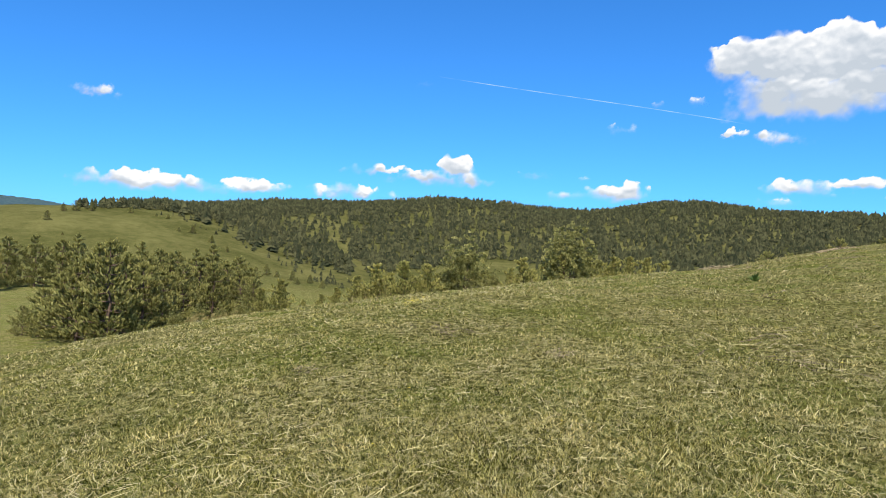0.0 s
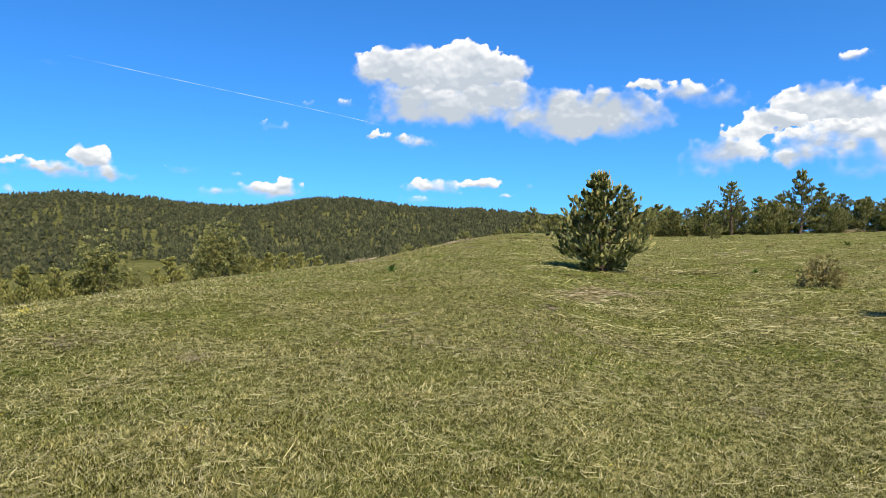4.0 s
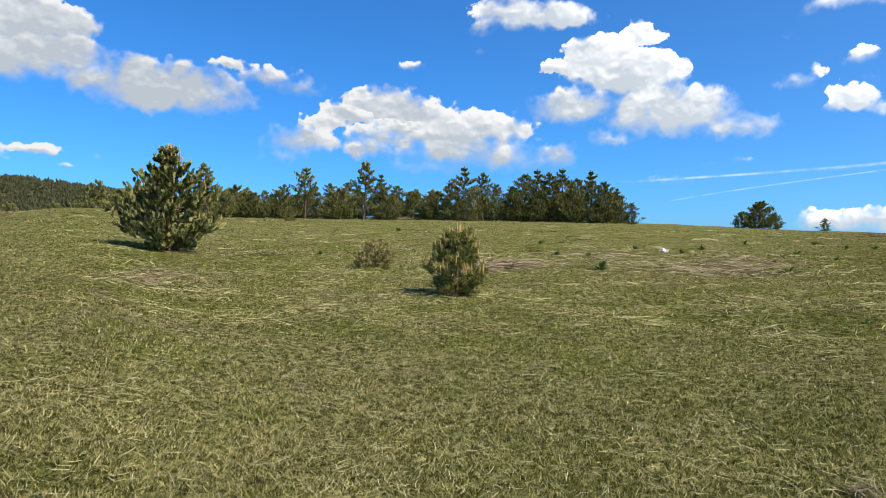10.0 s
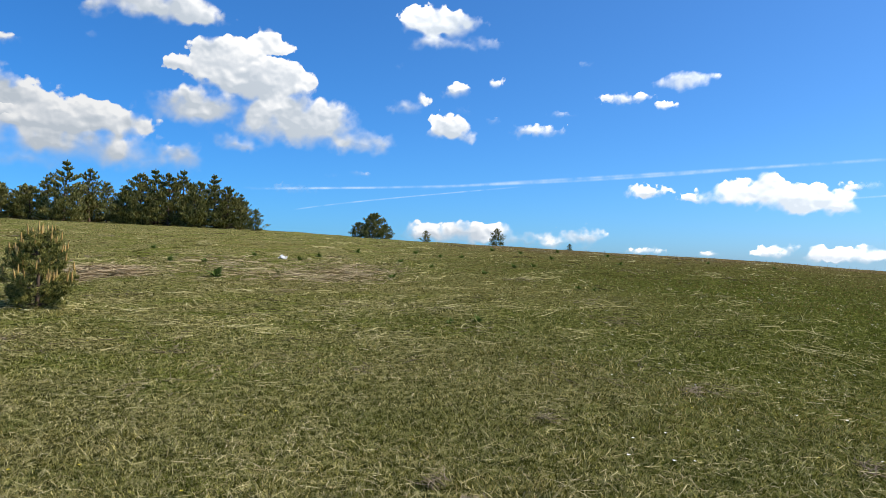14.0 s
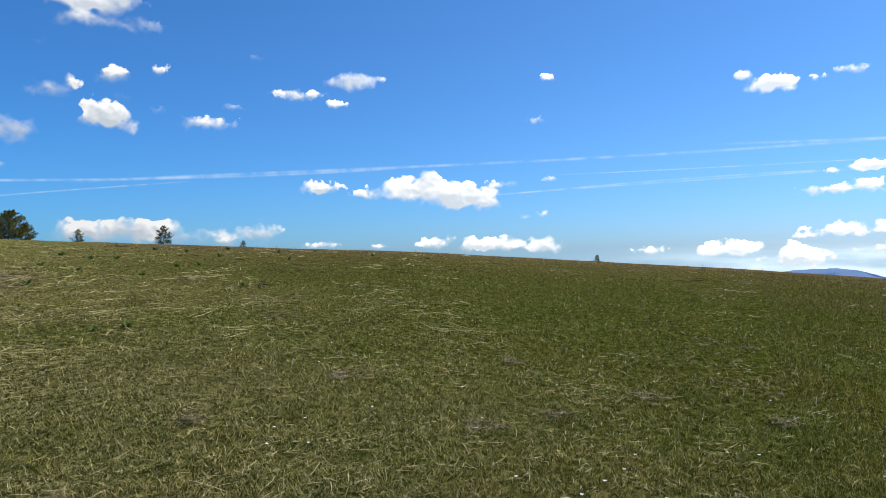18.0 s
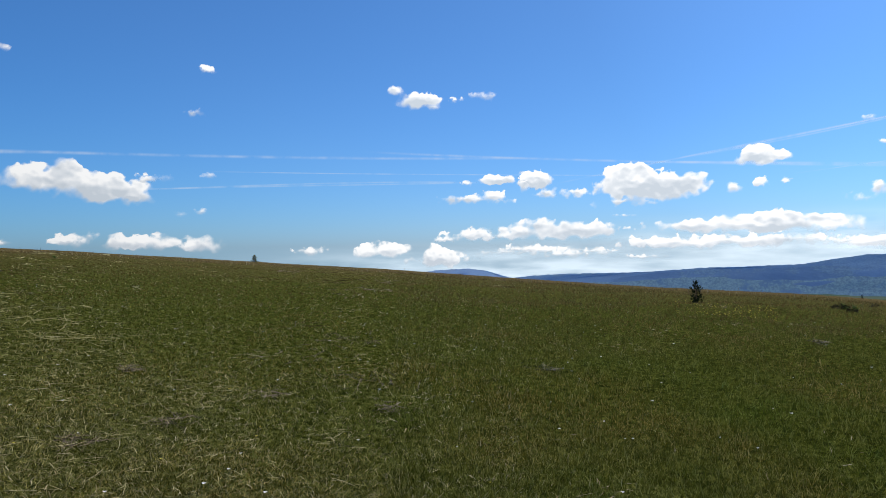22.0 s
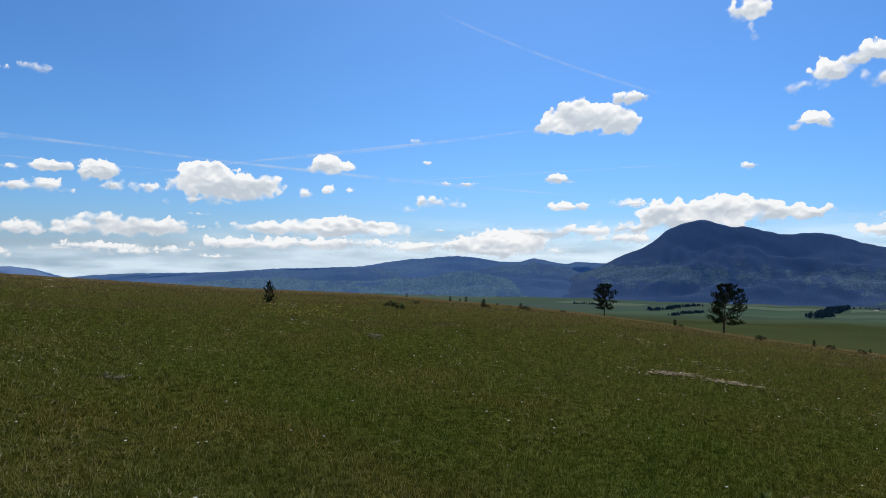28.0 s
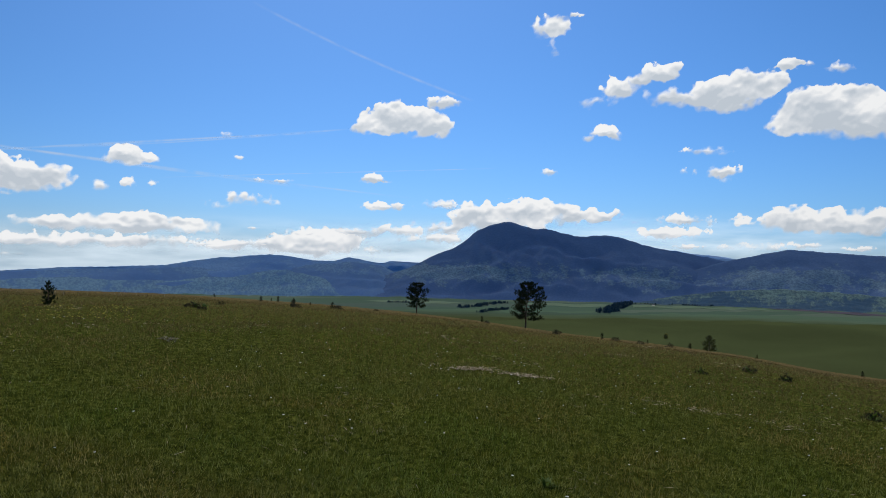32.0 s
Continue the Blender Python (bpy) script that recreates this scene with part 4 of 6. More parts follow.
cloud((145.8, 4.4, 3.28, 0.52), (147.3, 4.6, 1.67, 0.46), (143.4, 4.2, 1.22, 0.21))
cloud((145.8, 1.5, 2.19, 0.67), (143.7, 1.2, 1.22, 0.24))
cloud((146.7, 12.6, 1.11, 0.39))
cloud((147.9, 6.0, 1.67, 0.55), (150.2, 5.7, 0.91, 0.73))
cloud((150.9, 5.9, 1.4, 0.91), (152.0, 4.8, 0.97, 0.55))
cloud((153.4, 0.0, 3.65, 0.43), (150.4, 0.3, 2.73, 0.43))
cloud((153.7, 1.8, 4.86, 0.91), (149.4, 1.6, 3.04, 0.73), (151.3, 2.3, 1.82, 0.67))
cloud((154.0, 4.8, 1.22, 0.49))
cloud((157.8, 3.0, 0.97, 0.21))
cloud((158.4, 6.1, 2.13, 1.09), (159.8, 5.2, 4.56, 1.37), (162.5, 5.1, 2.13, 1.06), (157.3, 4.1, 1.7, 0.43), (159.6, 4.0, 1.82, 0.43))
cloud((148.4, 0.1, 2.6, 0.3), (151.4, 0.35, 2.2, 0.36), (155.0, 0.2, 2.4, 0.3), thin=1.2)
cloud((174.5, 0.75, 3.2, 0.36), (177.6, 0.8, 2.4, 0.42), (182.0, 0.75, 4.2, 0.45), (186.6, 0.6, 2.4, 0.34), thin=1.1)
cloud((181.5, 1.75, 2.6, 0.45), (185.0, 2.0, 2.8, 0.5), (188.6, 2.2, 2.8, 0.62), (190.8, 1.6, 3.4, 0.5), thin=0.9)
cloud((150.4, 5.9, 0.95, 0.6), (151.7, 4.8, 0.8, 0.42))
cloud((159.1, -0.3, 2.73, 0.24))
cloud((162.0, 0.8, 4.86, 0.61), (166.1, 0.8, 5.16, 0.61), (169.6, 0.9, 3.34, 0.55))
cloud((166.0, 4.8, 0.85, 0.46), (167.7, 5.1, 0.67, 0.67), (169.2, 5.1, 0.46, 0.36))
cloud((167.2, 2.0, 8.35, 0.79), (168.3, 2.4, 3.65, 0.73), (162.9, 2.1, 3.65, 0.67), (171.8, 2.3, 2.43, 0.55))
cloud((167.5, 7.1, 1.7, 0.91), (169.1, 7.0, 0.76, 0.46))
cloud((174.7, 9.2, 0.73, 0.24))
cloud((175.1, 0.8, 4.56, 0.49), (178.0, 0.9, 3.65, 0.55), (181.0, 1.4, 2.73, 0.85), (182.8, 1.2, 3.34, 1.03), (181.3, 0.6, 4.56, 0.73))
cloud((175.6, 7.6, 0.55, 0.24))
cloud((176.0, 4.5, 1.82, 0.67), (174.2, 3.7, 1.15, 0.46), (177.7, 4.2, 0.97, 0.36))
cloud((176.7, 2.1, 0.73, 0.18))
cloud((177.1, 5.9, 0.61, 0.27))
cloud((179.0, 5.9, 0.79, 0.21))
cloud((186.2, 6.4, 1.4, 0.43))
cloud((186.9, 4.2, 2.49, 0.39))
cloud((188.3, 11.2, 3.34, 1.4), (186.5, 10.4, 2.43, 0.85), (190.7, 10.5, 1.82, 1.06))
cloud((191.3, 12.5, 1.28, 0.61), (192.7, 12.6, 0.85, 0.3))
cloud((191.3, 4.4, 1.7, 0.46))
cloud((192.0, 4.5, 1.17, 0.39))
cloud((198.8, 4.0, 3.58, 1.17), (194.3, 3.7, 2.44, 1.11), (201.7, 3.7, 2.93, 0.78), (204.5, 3.8, 2.02, 0.52), (196.0, 3.0, 4.88, 0.85), (191.7, 2.5, 2.6, 0.65))
cloud((200.4, 7.2, 0.91, 0.29))
cloud((200.5, 18.2, 1.28, 1.28), (201.5, 19.1, 1.28, 0.33), (200.4, 16.8, 0.79, 0.67), (199.2, 18.5, 0.61, 0.3))
cloud((204.7, 10.2, 1.63, 0.72), (203.6, 9.8, 0.85, 0.33))
cloud((205.8, 13.6, 1.52, 1.0), (204.0, 12.6, 1.46, 0.58), (208.7, 14.6, 1.52, 0.82), (207.0, 14.1, 1.22, 0.67), (209.9, 14.9, 0.67, 0.46))
cloud((207.0, 3.2, 0.59, 0.2))
cloud((209.5, 12.7, 2.28, 0.91), (211.3, 12.4, 1.95, 0.78), (213.9, 12.7, 3.09, 1.43), (215.8, 13.2, 1.95, 1.11), (217.7, 14.5, 1.11, 0.46), (214.7, 13.7, 1.95, 0.98))
cloud((209.6, 2.4, 3.25, 0.55))
cloud((210.6, 7.2, 0.42, 0.26))
cloud((210.9, 3.4, 2.15, 0.55))
cloud((210.9, 1.4, 1.63, 0.26))
cloud((212.0, 8.7, 1.56, 0.39), (213.7, 8.5, 0.91, 0.23))
cloud((213.2, 7.1, 1.76, 0.65), (213.5, 6.4, 0.33, 0.46))
cloud((215.7, 1.4, 2.93, 0.39), (219.1, 1.6, 1.11, 0.26))
cloud((219.1, 3.3, 4.23, 1.11), (221.6, 3.0, 3.58, 0.91), (223.6, 3.4, 2.28, 0.78), (215.4, 3.4, 2.28, 0.33))
cloud((219.2, 14.5, 0.46, 0.29))
cloud((219.8, 11.1, 3.25, 2.02), (222.3, 10.4, 3.9, 1.79), (218.2, 10.4, 1.79, 1.11), (222.0, 12.2, 1.63, 0.85), (224.2, 10.5, 2.6, 1.63))
cloud((221.2, 14.0, 0.91, 0.46))
cloud((222.4, 1.4, 1.3, 0.26))

for az, el, w, h in ((148, -1.7, 60, 6), (178, 0.2, 66, 7), (208, 1.0, 60, 7)):
    ob = sky_patch("cloud_bank", az, el, w / 2, h / 2, 0, 4900 + az * 0.1, VEIL, 24, 6)
    tagged(ob, "thin whitish bank of haze cloud over the horizon", "cloud", group="haze banks")

# vapour trails: half width in degrees, then bearing and rise of points along each
TRAILS = [
    (0.24, (-1.2, 15.1), (9.4, 13.7), (16, 12.7), (23.4, 11.2)),
    (0.5, (75, 5.4), (80.8, 5.7), (85.9, 5.9)),
    (0.6, (74.3, 5.5), (88, 5.9), (101.1, 6.8), (114.8, 7.4)),
    (0.35, (78.4, 3.9), (85.7, 5), (96.9, 6.2)),
    (0.7, (88.3, 5.9), (101.4, 6.8), (116.7, 7.5), (134.8, 7.9), (152.7, 7.6)),
    (0.4, (116.7, 4.8), (130.4, 5.5), (146.8, 5.8)),
    (0.3, (125.1, 6.5), (137.3, 6.6), (150.9, 6.3), (160, 6)),
    (0.4, (121.4, 5.1), (135.2, 5.8), (146.3, 5.8)),
    (0.6, (137.3, 8.3), (150, 7.6), (168.6, 6.6), (182.3, 5.3)),
    (0.45, (152.3, 5.5), (160, 7.1), (168.6, 8.3), (176.4, 9.2), (182.3, 9.9)),
    (0.4, (163.5, 7.4), (174.9, 9), (184.3, 10.3)),
    (0.5, (159.5, 7.1), (166.6, 6.7), (175.4, 6.1), (189.7, 4.9)),
    (0.35, (162.6, 7.3), (172.5, 8.8), (184.1, 10.3)),
    (0.25, (169.7, 5.7), (183.3, 6.8), (196.6, 7.5)),
    (0.75, (176.1, 19.3), (183.1, 16.5), (188.6, 14.7), (194.2, 12.7)),
]


def trail(half_w, points):
    pts = np.array(points, float)
    t = np.linspace(0, len(pts) - 1, 40)
    az, el = (np.polyval(np.polyfit(np.arange(len(pts)), pts[:, k], min(2, len(pts) - 1)), t) for k in (0, 1))
    dist = 4960.0
    verts, uv = [], []
    for k in range(40):
        for side in (-1, 0, 1):
            e, a = radians(el[k] + side * half_w), radians(az[k])
            verts.append((dist * math.cos(e) * math.sin(a), dist * math.cos(e) * math.cos(a), dist * math.sin(e)))
            uv.append((k / 19.5 - 1, side))
    i, j = np.meshgrid(np.arange(39), np.arange(2), indexing="ij")
    faces = np.stack([i * 3 + j, i * 3 + j + 1, i * 3 + j + 4, i * 3 + j + 3], 2).reshape(-1, 4)
    ob = new("vapour_trail", mesh_from("vapour_trail", verts, faces, [VAPOUR], uv=uv, smooth=True))
    tagged(ob, "thin fading white vapour trail across the blue sky", "vapour trail", group="vapour trails")


for half_w, *points in TRAILS:
    trail(half_w * 0.22, points)

# ---------------------------------------------------------------- plants


def tube(points, radii, sides=7):
    """Verts and quads of a tapered, bent stem."""
    pts = np.asarray(points, float)
    verts, faces = [], []
    for k, (p, rad) in enumerate(zip(pts, radii)):
        d = pts[min(k + 1, len(pts) - 1)] - pts[max(k - 1, 0)]
        d = d / (np.linalg.norm(d) + 1e-9)
        side = np.cross(d, (0.3, 0.9, 0.1))
        side /= np.linalg.norm(side)
        up = np.cross(d, side)
        for q in range(sides):
            w = 2 * np.pi * q / sides
            verts.append(p + rad * (np.cos(w) * side + np.sin(w) * up))
        if k:
            b = (k - 1) * sides
            faces += [(b + q, b + (q + 1) % sides, b + sides + (q + 1) % sides, b + sides + q) for q in range(sides)]
    return np.array(verts), np.array(faces)


def join(pieces):
    verts, faces, n = [], [], 0
    for v, f in pieces:
        verts.append(v), faces.append(np.asarray(f) + n)
        n += len(v)
    return np.concatenate(verts), np.concatenate(faces)


def needles(starts, dirs, length, width, count, spread, rng):
    """Tufts: at each start, count narrow leaves that fan out round a direction from one point."""
    n = len(starts)
    s = np.asarray(starts, float)
    d = np.repeat(np.asarray(dirs, float), count, 0) + rng.normal(0, spread, (n * count, 3))
    d /= np.linalg.norm(d, axis=1)[:, None] + 1e-9
    side = np.cross(d, rng.normal(0, 1, (n * count, 3)))
    side /= np.linalg.norm(side, axis=1)[:, None] + 1e-9
    tip = np.repeat(s, count, 0) + d * length * rng.uniform(0.6, 1.15, (n * count, 1))
    ends = np.stack([tip - side * width / 2, tip + side * width / 2], 1).reshape(n, 2 * count, 3)
    verts = np.concatenate([s[:, None], ends], 1).reshape(-1, 3)
    q = np.arange(count)
    tri = np.stack([np.zeros(count, int), 1 + 2 * q, 2 + 2 * q], 1)
    return verts, (np.arange(n)[:, None, None] * (2 * count + 1) + tri[None]).reshape(-1, 3)


def brushes(starts, dirs, length, radius, rng, sides=6, levels=((0.0, 0.35), (0.35, 1.0), (0.72, 0.85))):
    """Needled shoots: bristly spindles of star-shaped section, one for each start."""
    n = len(starts)
    d = np.asarray(dirs, float)
    d = d / (np.linalg.norm(d, axis=1)[:, None] + 1e-9)
    side = np.cross(d, rng.normal(0, 1, (n, 3)))
    side /= np.linalg.norm(side, axis=1)[:, None] + 1e-9
    up = np.cross(d, side)
    ln = length * rng.uniform(0.6, 1.25, n)
    q = np.arange(2 * sides)
    rings = []
    for at, wide in levels:
        a = q[None] * np.pi / sides + rng.normal(0, 0.12, (n, 2 * sides)) + at * 2
        rad = radius * wide * np.where(q % 2 == 0, 1.0, 0.42)[None] * rng.uniform(0.65, 1.35, (n, 2 * sides))
        lift = np.where(q % 2 == 0, 0.2, 0.0)[None] * rng.uniform(0.3, 1.3, (n, 2 * sides)) * ln[:, None] + at * ln[:, None]
        rings.append(np.asarray(starts)[:, None] + d[:, None] * lift[:, :, None] + (side[:, None] * np.cos(a)[:, :, None] + up[:, None] * np.sin(a)[:, :, None]) * rad[:, :, None])
    verts = np.concatenate(rings + [(np.asarray(starts) + d * ln[:, None])[:, None]], 1).reshape(-1, 3)
    m, top, tri = 2 * sides, len(levels), []
    for k in range(top - 1):
        for j in range(m):
            a, b = k * m + j, k * m + (j + 1) % m
            tri += [(a, b, b + m), (a, b + m, a + m)]
    tri += [((top - 1) * m + j, (top - 1) * m + (j + 1) % m, top * m) for j in range(m)]
    return verts, (np.arange(n)[:, None, None] * (top * m + 1) + np.array(tri)[None]).reshape(-1, 3)


def part(name, verts, faces, material, parent, label="", smooth=False):
    """One mesh object under a thing."""
    ob = new(name, mesh_from(name, verts, faces, [material], smooth=smooth))
    ob.parent = parent
    return tagged(ob, label)


def thing(name, label, category, group=""):
    return tagged(new(name), label, category, group)


def pine(name, label, group, tall, env, seed, bare=0.0, whorls=14, shoots=7, tuft=0.3, leaf=0.05, count=16, needle=None, lean=0.0, buds=0.0, vary=(0.35, 1.22), limbs_per=5, material=None, stem=0.02, steps=1, spread=0.6, inner=-0.25, upright=0.0, rise_cap=0.5, brush=0.0):
    """A pine: bent trunk, whorls of limbs (level below, rising above), tufts of needles along them.
    env: (height share, reach in metres) down the crown's outline."""
    rng = np.random.default_rng(seed)
    needle = needle or tuft
    root = thing(name, label, "pine tree", group)
    hs = np.linspace(0, 1, 9)
    bend = np.cumsum(rng.normal(0, 0.012 * tall, (9, 2)), 0) + hs[:, None] * lean * tall
    bend[0] = 0
    trunk_pts = np.column_stack([bend, hs * tall * 0.97])
    trunk_pts[0, 2] = -0.15
    v, f = tube(trunk_pts, tall * stem * (1.05 - hs) + 0.006, 8)
    part("trunk", v, f, BARK, root, smooth=True)
    limbs, starts, dirs, bud_s = [], [], [], []
    env_h, env_r = [e[0] for e in env], [e[1] for e in env]
    for w in range(whorls):
        h = bare + (0.97 - bare) * (w + 0.3) / whorls
        base = np.array([np.interp(h, hs, trunk_pts[:, 0]), np.interp(h, hs, trunk_pts[:, 1]), h * tall])
        reach = float(np.interp(h, env_h, env_r))
        turn = rng.uniform(0, 6.28)
        for q in range(limbs_per):
            a = turn + 6.28 * q / limbs_per + rng.normal(0, 0.25)
            ln = reach * (rng.uniform(0.7, 1.08) if buds else rng.uniform(*vary))
            rise = rng.uniform(-0.1, 0.2) + 0.55 * max(0, h - 0.25)
            out = np.array([math.cos(a), math.sin(a), 0])
            top = (tall - base[2]) * rise_cap * rng.uniform(0.5, 1.15)
            pts = [base + out * ln * k + np.array([0, 0, min(top, ln * (rise * k + 0.12 * k * k - 0.1 * math.sin(k * 3)))]) for k in (0, 0.35, 0.7, 1.0)]
            for p in pts:
                p[2] = max(p[2], 0.06 * tall * (0.3 + rng.random()))
            limbs.append(tube(pts, [tall * 0.006 + 0.003, tall * 0.004 + 0.002, tall * 0.0028, 0.003], 4))
            axis = pts[3] - pts[1]
            axis = axis / (np.linalg.norm(axis) + 1e-9)
            for _ in range(max(2, int(shoots * (0.4 + 0.8 * ln / max(env_r))))):
                k = rng.uniform(inner, 1.0)
                p = pts[1] + (pts[3] - pts[1]) * k + np.clip(rng.normal(0, 0.08 * reach + 0.01, 3), -0.2 * reach, 0.2 * reach) * (1, 1, 0.7)
                d = axis * (0.6 - 0.3 * upright) + np.array([0, 0, 0.3 + 0.5 * h + 0.5 * upright]) + rng.normal(0, 0.4 - 0.15 * upright, 3)
                d /= np.linalg.norm(d)
                for step in range(steps):
                    starts.append(p + d * tuft * (0.3 if steps < 4 else 0.9 / steps) * step), dirs.append(d)
                bud_s.append((p + d * tuft * 0.8, d))
    for k in range(5):
        starts.append(trunk_pts[-1] - np.array([0, 0, tall * 0.025 * k])), dirs.append(np.array([0, 0, 1.0]))
    v, f = join(limbs)
    if buds:
        for v1, f1 in limbs:
            part("limb", v1, f1, BARK, root)
    else:
        part("branchwork", v, f, BARK, root)
    v, f = brushes(starts, dirs, tuft, brush, rng) if 0 < brush < 0.05 else brushes(starts, dirs, tuft, brush, rng, 4, ((0.0, 0.4), (0.5, 1.0))) if brush else needles(starts, dirs, needle, leaf, count, spread, rng)
    v[:, 2] = np.maximum(v[:, 2], 0.02)
    part("crown", v, f, material or NEEDLES, root)
    if buds:
        pieces = []
        for p, d in bud_s:
            if p[2] > tall * (0.3 if buds < 0.5 else 0.66) and rng.random() < buds:
                up = np.array([d[0] * 0.2, d[1] * 0.2, 1])
                pieces.append(tube([p, p + up * 0.06, p + up * 0.12], [0.012, 0.013, 0.004], 5))
        for k in range(4):
            p = trunk_pts[-1] + rng.normal(0, 0.03, 3)
            pieces.append(tube([p - (0, 0, 0.05), p + (0, 0, 0.06), p + (0, 0, 0.13)], [0.014, 0.014, 0.004], 5))
        for v, f in pieces:
            part("candle", v, f, BUDS, root, "pale upright spring shoot")
    return root


def bush(name, label, group, tall, wide, seed, material=None, leaf=0.09, clumps=120, count=14, category="bush"):
    """A shrub of several stems with many small leaves in clumps, ragged outline."""
    rng = np.random.default_rng(seed)
    root = thing(name, label, category, group)
    stems, starts, dirs = [], [], []
    for k in range(7):
        a, ln = rng.uniform(0, 6.28), rng.uniform(0.6, 1.0)
        tip = np.array([math.cos(a) * wide * 0.7 * ln, math.sin(a) * wide * 0.7 * ln, tall * rng.uniform(0.6, 0.95)])
        stems.append(tube([(0, 0, -0.1), tip * 0.4 + (0, 0, tall * 0.08), tip], [tall * 0.011, tall * 0.007, 0.004], 5))
    for k in range(clumps):
        d = rng.normal(0, 1, 3)
        d[2] = abs(d[2]) * 0.9
        d /= np.linalg.norm(d)
        q = rng.uniform(0.45, 1.0) ** 0.6 * (1 + 0.18 * math.sin(5 * math.atan2(d[1], d[0]) + seed))
        starts.append((d[0] * wide * q, d[1] * wide * q, tall * (0.1 + 0.88 * d[2] * q))), dirs.append(d + np.array([0, 0, 0.3]))
    for v, f in stems:
        part("stem", v, f, BARK, root)
    s = np.repeat(np.array(starts), 2, 0) + rng.normal(0, wide * 0.06, (2 * len(starts), 3))
    v, f = needles(s, np.repeat(np.array(dirs), 2, 0), leaf * 2.2, leaf, count, 0.9, rng)
    part("foliage", v, f, material or LEAVES, root)
    return root


def stand(ob, az, dist, turn=0.0, size=1.0, sink=0.03):
    """Set a plant on the ground."""
    p = on_ground(az, dist, sink)
    ob.matrix_basis = Matrix.LocRotScale(p, Euler((0, 0, radians(turn))), (size, size, size))
    return ob


def again(ob, az, dist, turn, size, label=""):
    c = copy_thing(ob, Matrix.Identity(4))
    return tagged(stand(c, az, dist, turn, size), label)



def slivers(x, y, rng, tall, width, lean, grow):
    """Plain upright blades: one pointed triangle each."""
    count, r = len(x), np.hypot(x, y)
    base = np.stack([x, y, height(x, y) - 0.008], 1)
    clump = np.sin(9.1 * x + 3 * np.sin(2.3 * y)) * np.sin(8.3 * y + 2.7 * np.sin(1.9 * x)) + 0.6 * np.sin(3.1 * x + 2 * np.sin(1.1 * y)) * np.sin(2.7 * y + 2 * np.sin(0.8 * x))
    h = (rng.uniform(*tall, count) * (0.85 + 0.4 * np.clip(clump, 0, 1.2)))[:, None]
    a, b = rng.uniform(0, 6.283, count), rng.uniform(0, 6.283, count)
    way = np.stack([np.cos(a), np.sin(a), np.zeros(count)], 1)
    bend = rng.uniform(*lean, count)[:, None]
    w = (np.maximum(width, r * grow) * rng.uniform(0.6, 1.4, count))[:, None]
    side = np.stack([np.cos(b), np.sin(b), np.zeros(count)], 1) * w / 2
    tip = base + np.array([0, 0, 1.0]) * h * (1 - 0.25 * bend) + way * h * bend
    return np.stack([base - side, base + side, tip], 1).reshape(-1, 3), np.arange(3 * count).reshape(-1, 3)


def stalks(x, y, rng, tall, width, lean, grow):
    """Bent blades or stalks at plan positions: verts and triangles."""
    count, r = len(x), np.hypot(x, y)
    base = np.stack([x, y, height(x, y) - 0.008], 1)
    h = rng.uniform(*tall, count)[:, None]
    a = rng.uniform(0, 6.283, count)
    way = np.stack([np.cos(a), np.sin(a), np.zeros(count)], 1)
    bend = rng.uniform(*lean, count)[:, None]
    w = (np.maximum(width, r * grow) * rng.uniform(0.6, 1.3, count))[:, None]
    b = rng.uniform(0, 6.283, count)
    side = np.stack([np.cos(b), np.sin(b), np.zeros(count)], 1) * w / 2
    up = np.array([0, 0, 1.0])
    mid = base + up * h * np.maximum(0.6 - 0.12 * bend, 0.2) + way * h * bend * 0.4
    tip = base + up * h * np.maximum(1 - 0.4 * bend, 0.15) + way * h * bend
    verts = np.stack([base - side, base + side, mid + side * 0.8, mid - side * 0.8, tip], 1).reshape(-1, 3)
    i = np.arange(count)[:, None] * 5
    return verts, np.concatenate([i + np.array([[0, 1, 2]]), i + np.array([[0, 2, 3]]), i + np.array([[3, 2, 4]])])


def fallen(x, y, a, rng, length, width, grow, lift):
    """Dead stalks lying criss-cross on the ground."""
    n = len(x)
    ln, curl = rng.uniform(*length, n), rng.normal(0, 0.1, n)
    w = np.maximum(width, np.hypot(x, y) * grow) * rng.uniform(0.7, 1.2, n)
    z0, tilt, rows = 0.012 + lift * rng.random(n) ** 2, rng.normal(0, 0.12, n), []
    for k in range(5):
        s, b = k / 4 - 0.5, a + curl * (k / 4 - 0.5) * 2
        px, py = x + np.cos(b) * ln * s, y + np.sin(b) * ln * s
        pz = height(px, py) + np.maximum(z0 + tilt * ln * s, 0.008)
        wide = w * (0.5, 1, 1, 0.8, 0.3)[k] / 2
        rows += [np.stack([px - np.sin(b) * wide, py + np.cos(b) * wide, pz], 1), np.stack([px + np.sin(b) * wide, py - np.cos(b) * wide, pz + wide], 1)]
    quads = np.array([[2 * k, 2 * k + 1, 2 * k + 3, 2 * k + 2] for k in range(4)])
    return np.stack(rows, 1).reshape(-1, 3), (np.arange(n)[:, None, None] * 10 + quads[None]).reshape(-1, 4)


# the two young pines on the pasture
stand(pine("young_pine", "bushy young pine with pale spring shoots on the pasture", "", 2.2, [(0, 0.5), (0.12, 0.84), (0.3, 1.0), (0.48, 0.95), (0.62, 0.62), (0.76, 0.32), (0.9, 0.14), (1, 0.04)], 21,
           whorls=10, shoots=34, tuft=0.16, brush=0.03, buds=0.06, limbs_per=6, inner=0.0, upright=0.3, rise_cap=0.8, material=YOUNG_NEEDLES), 39.85, 16.4, 0, 1.02)
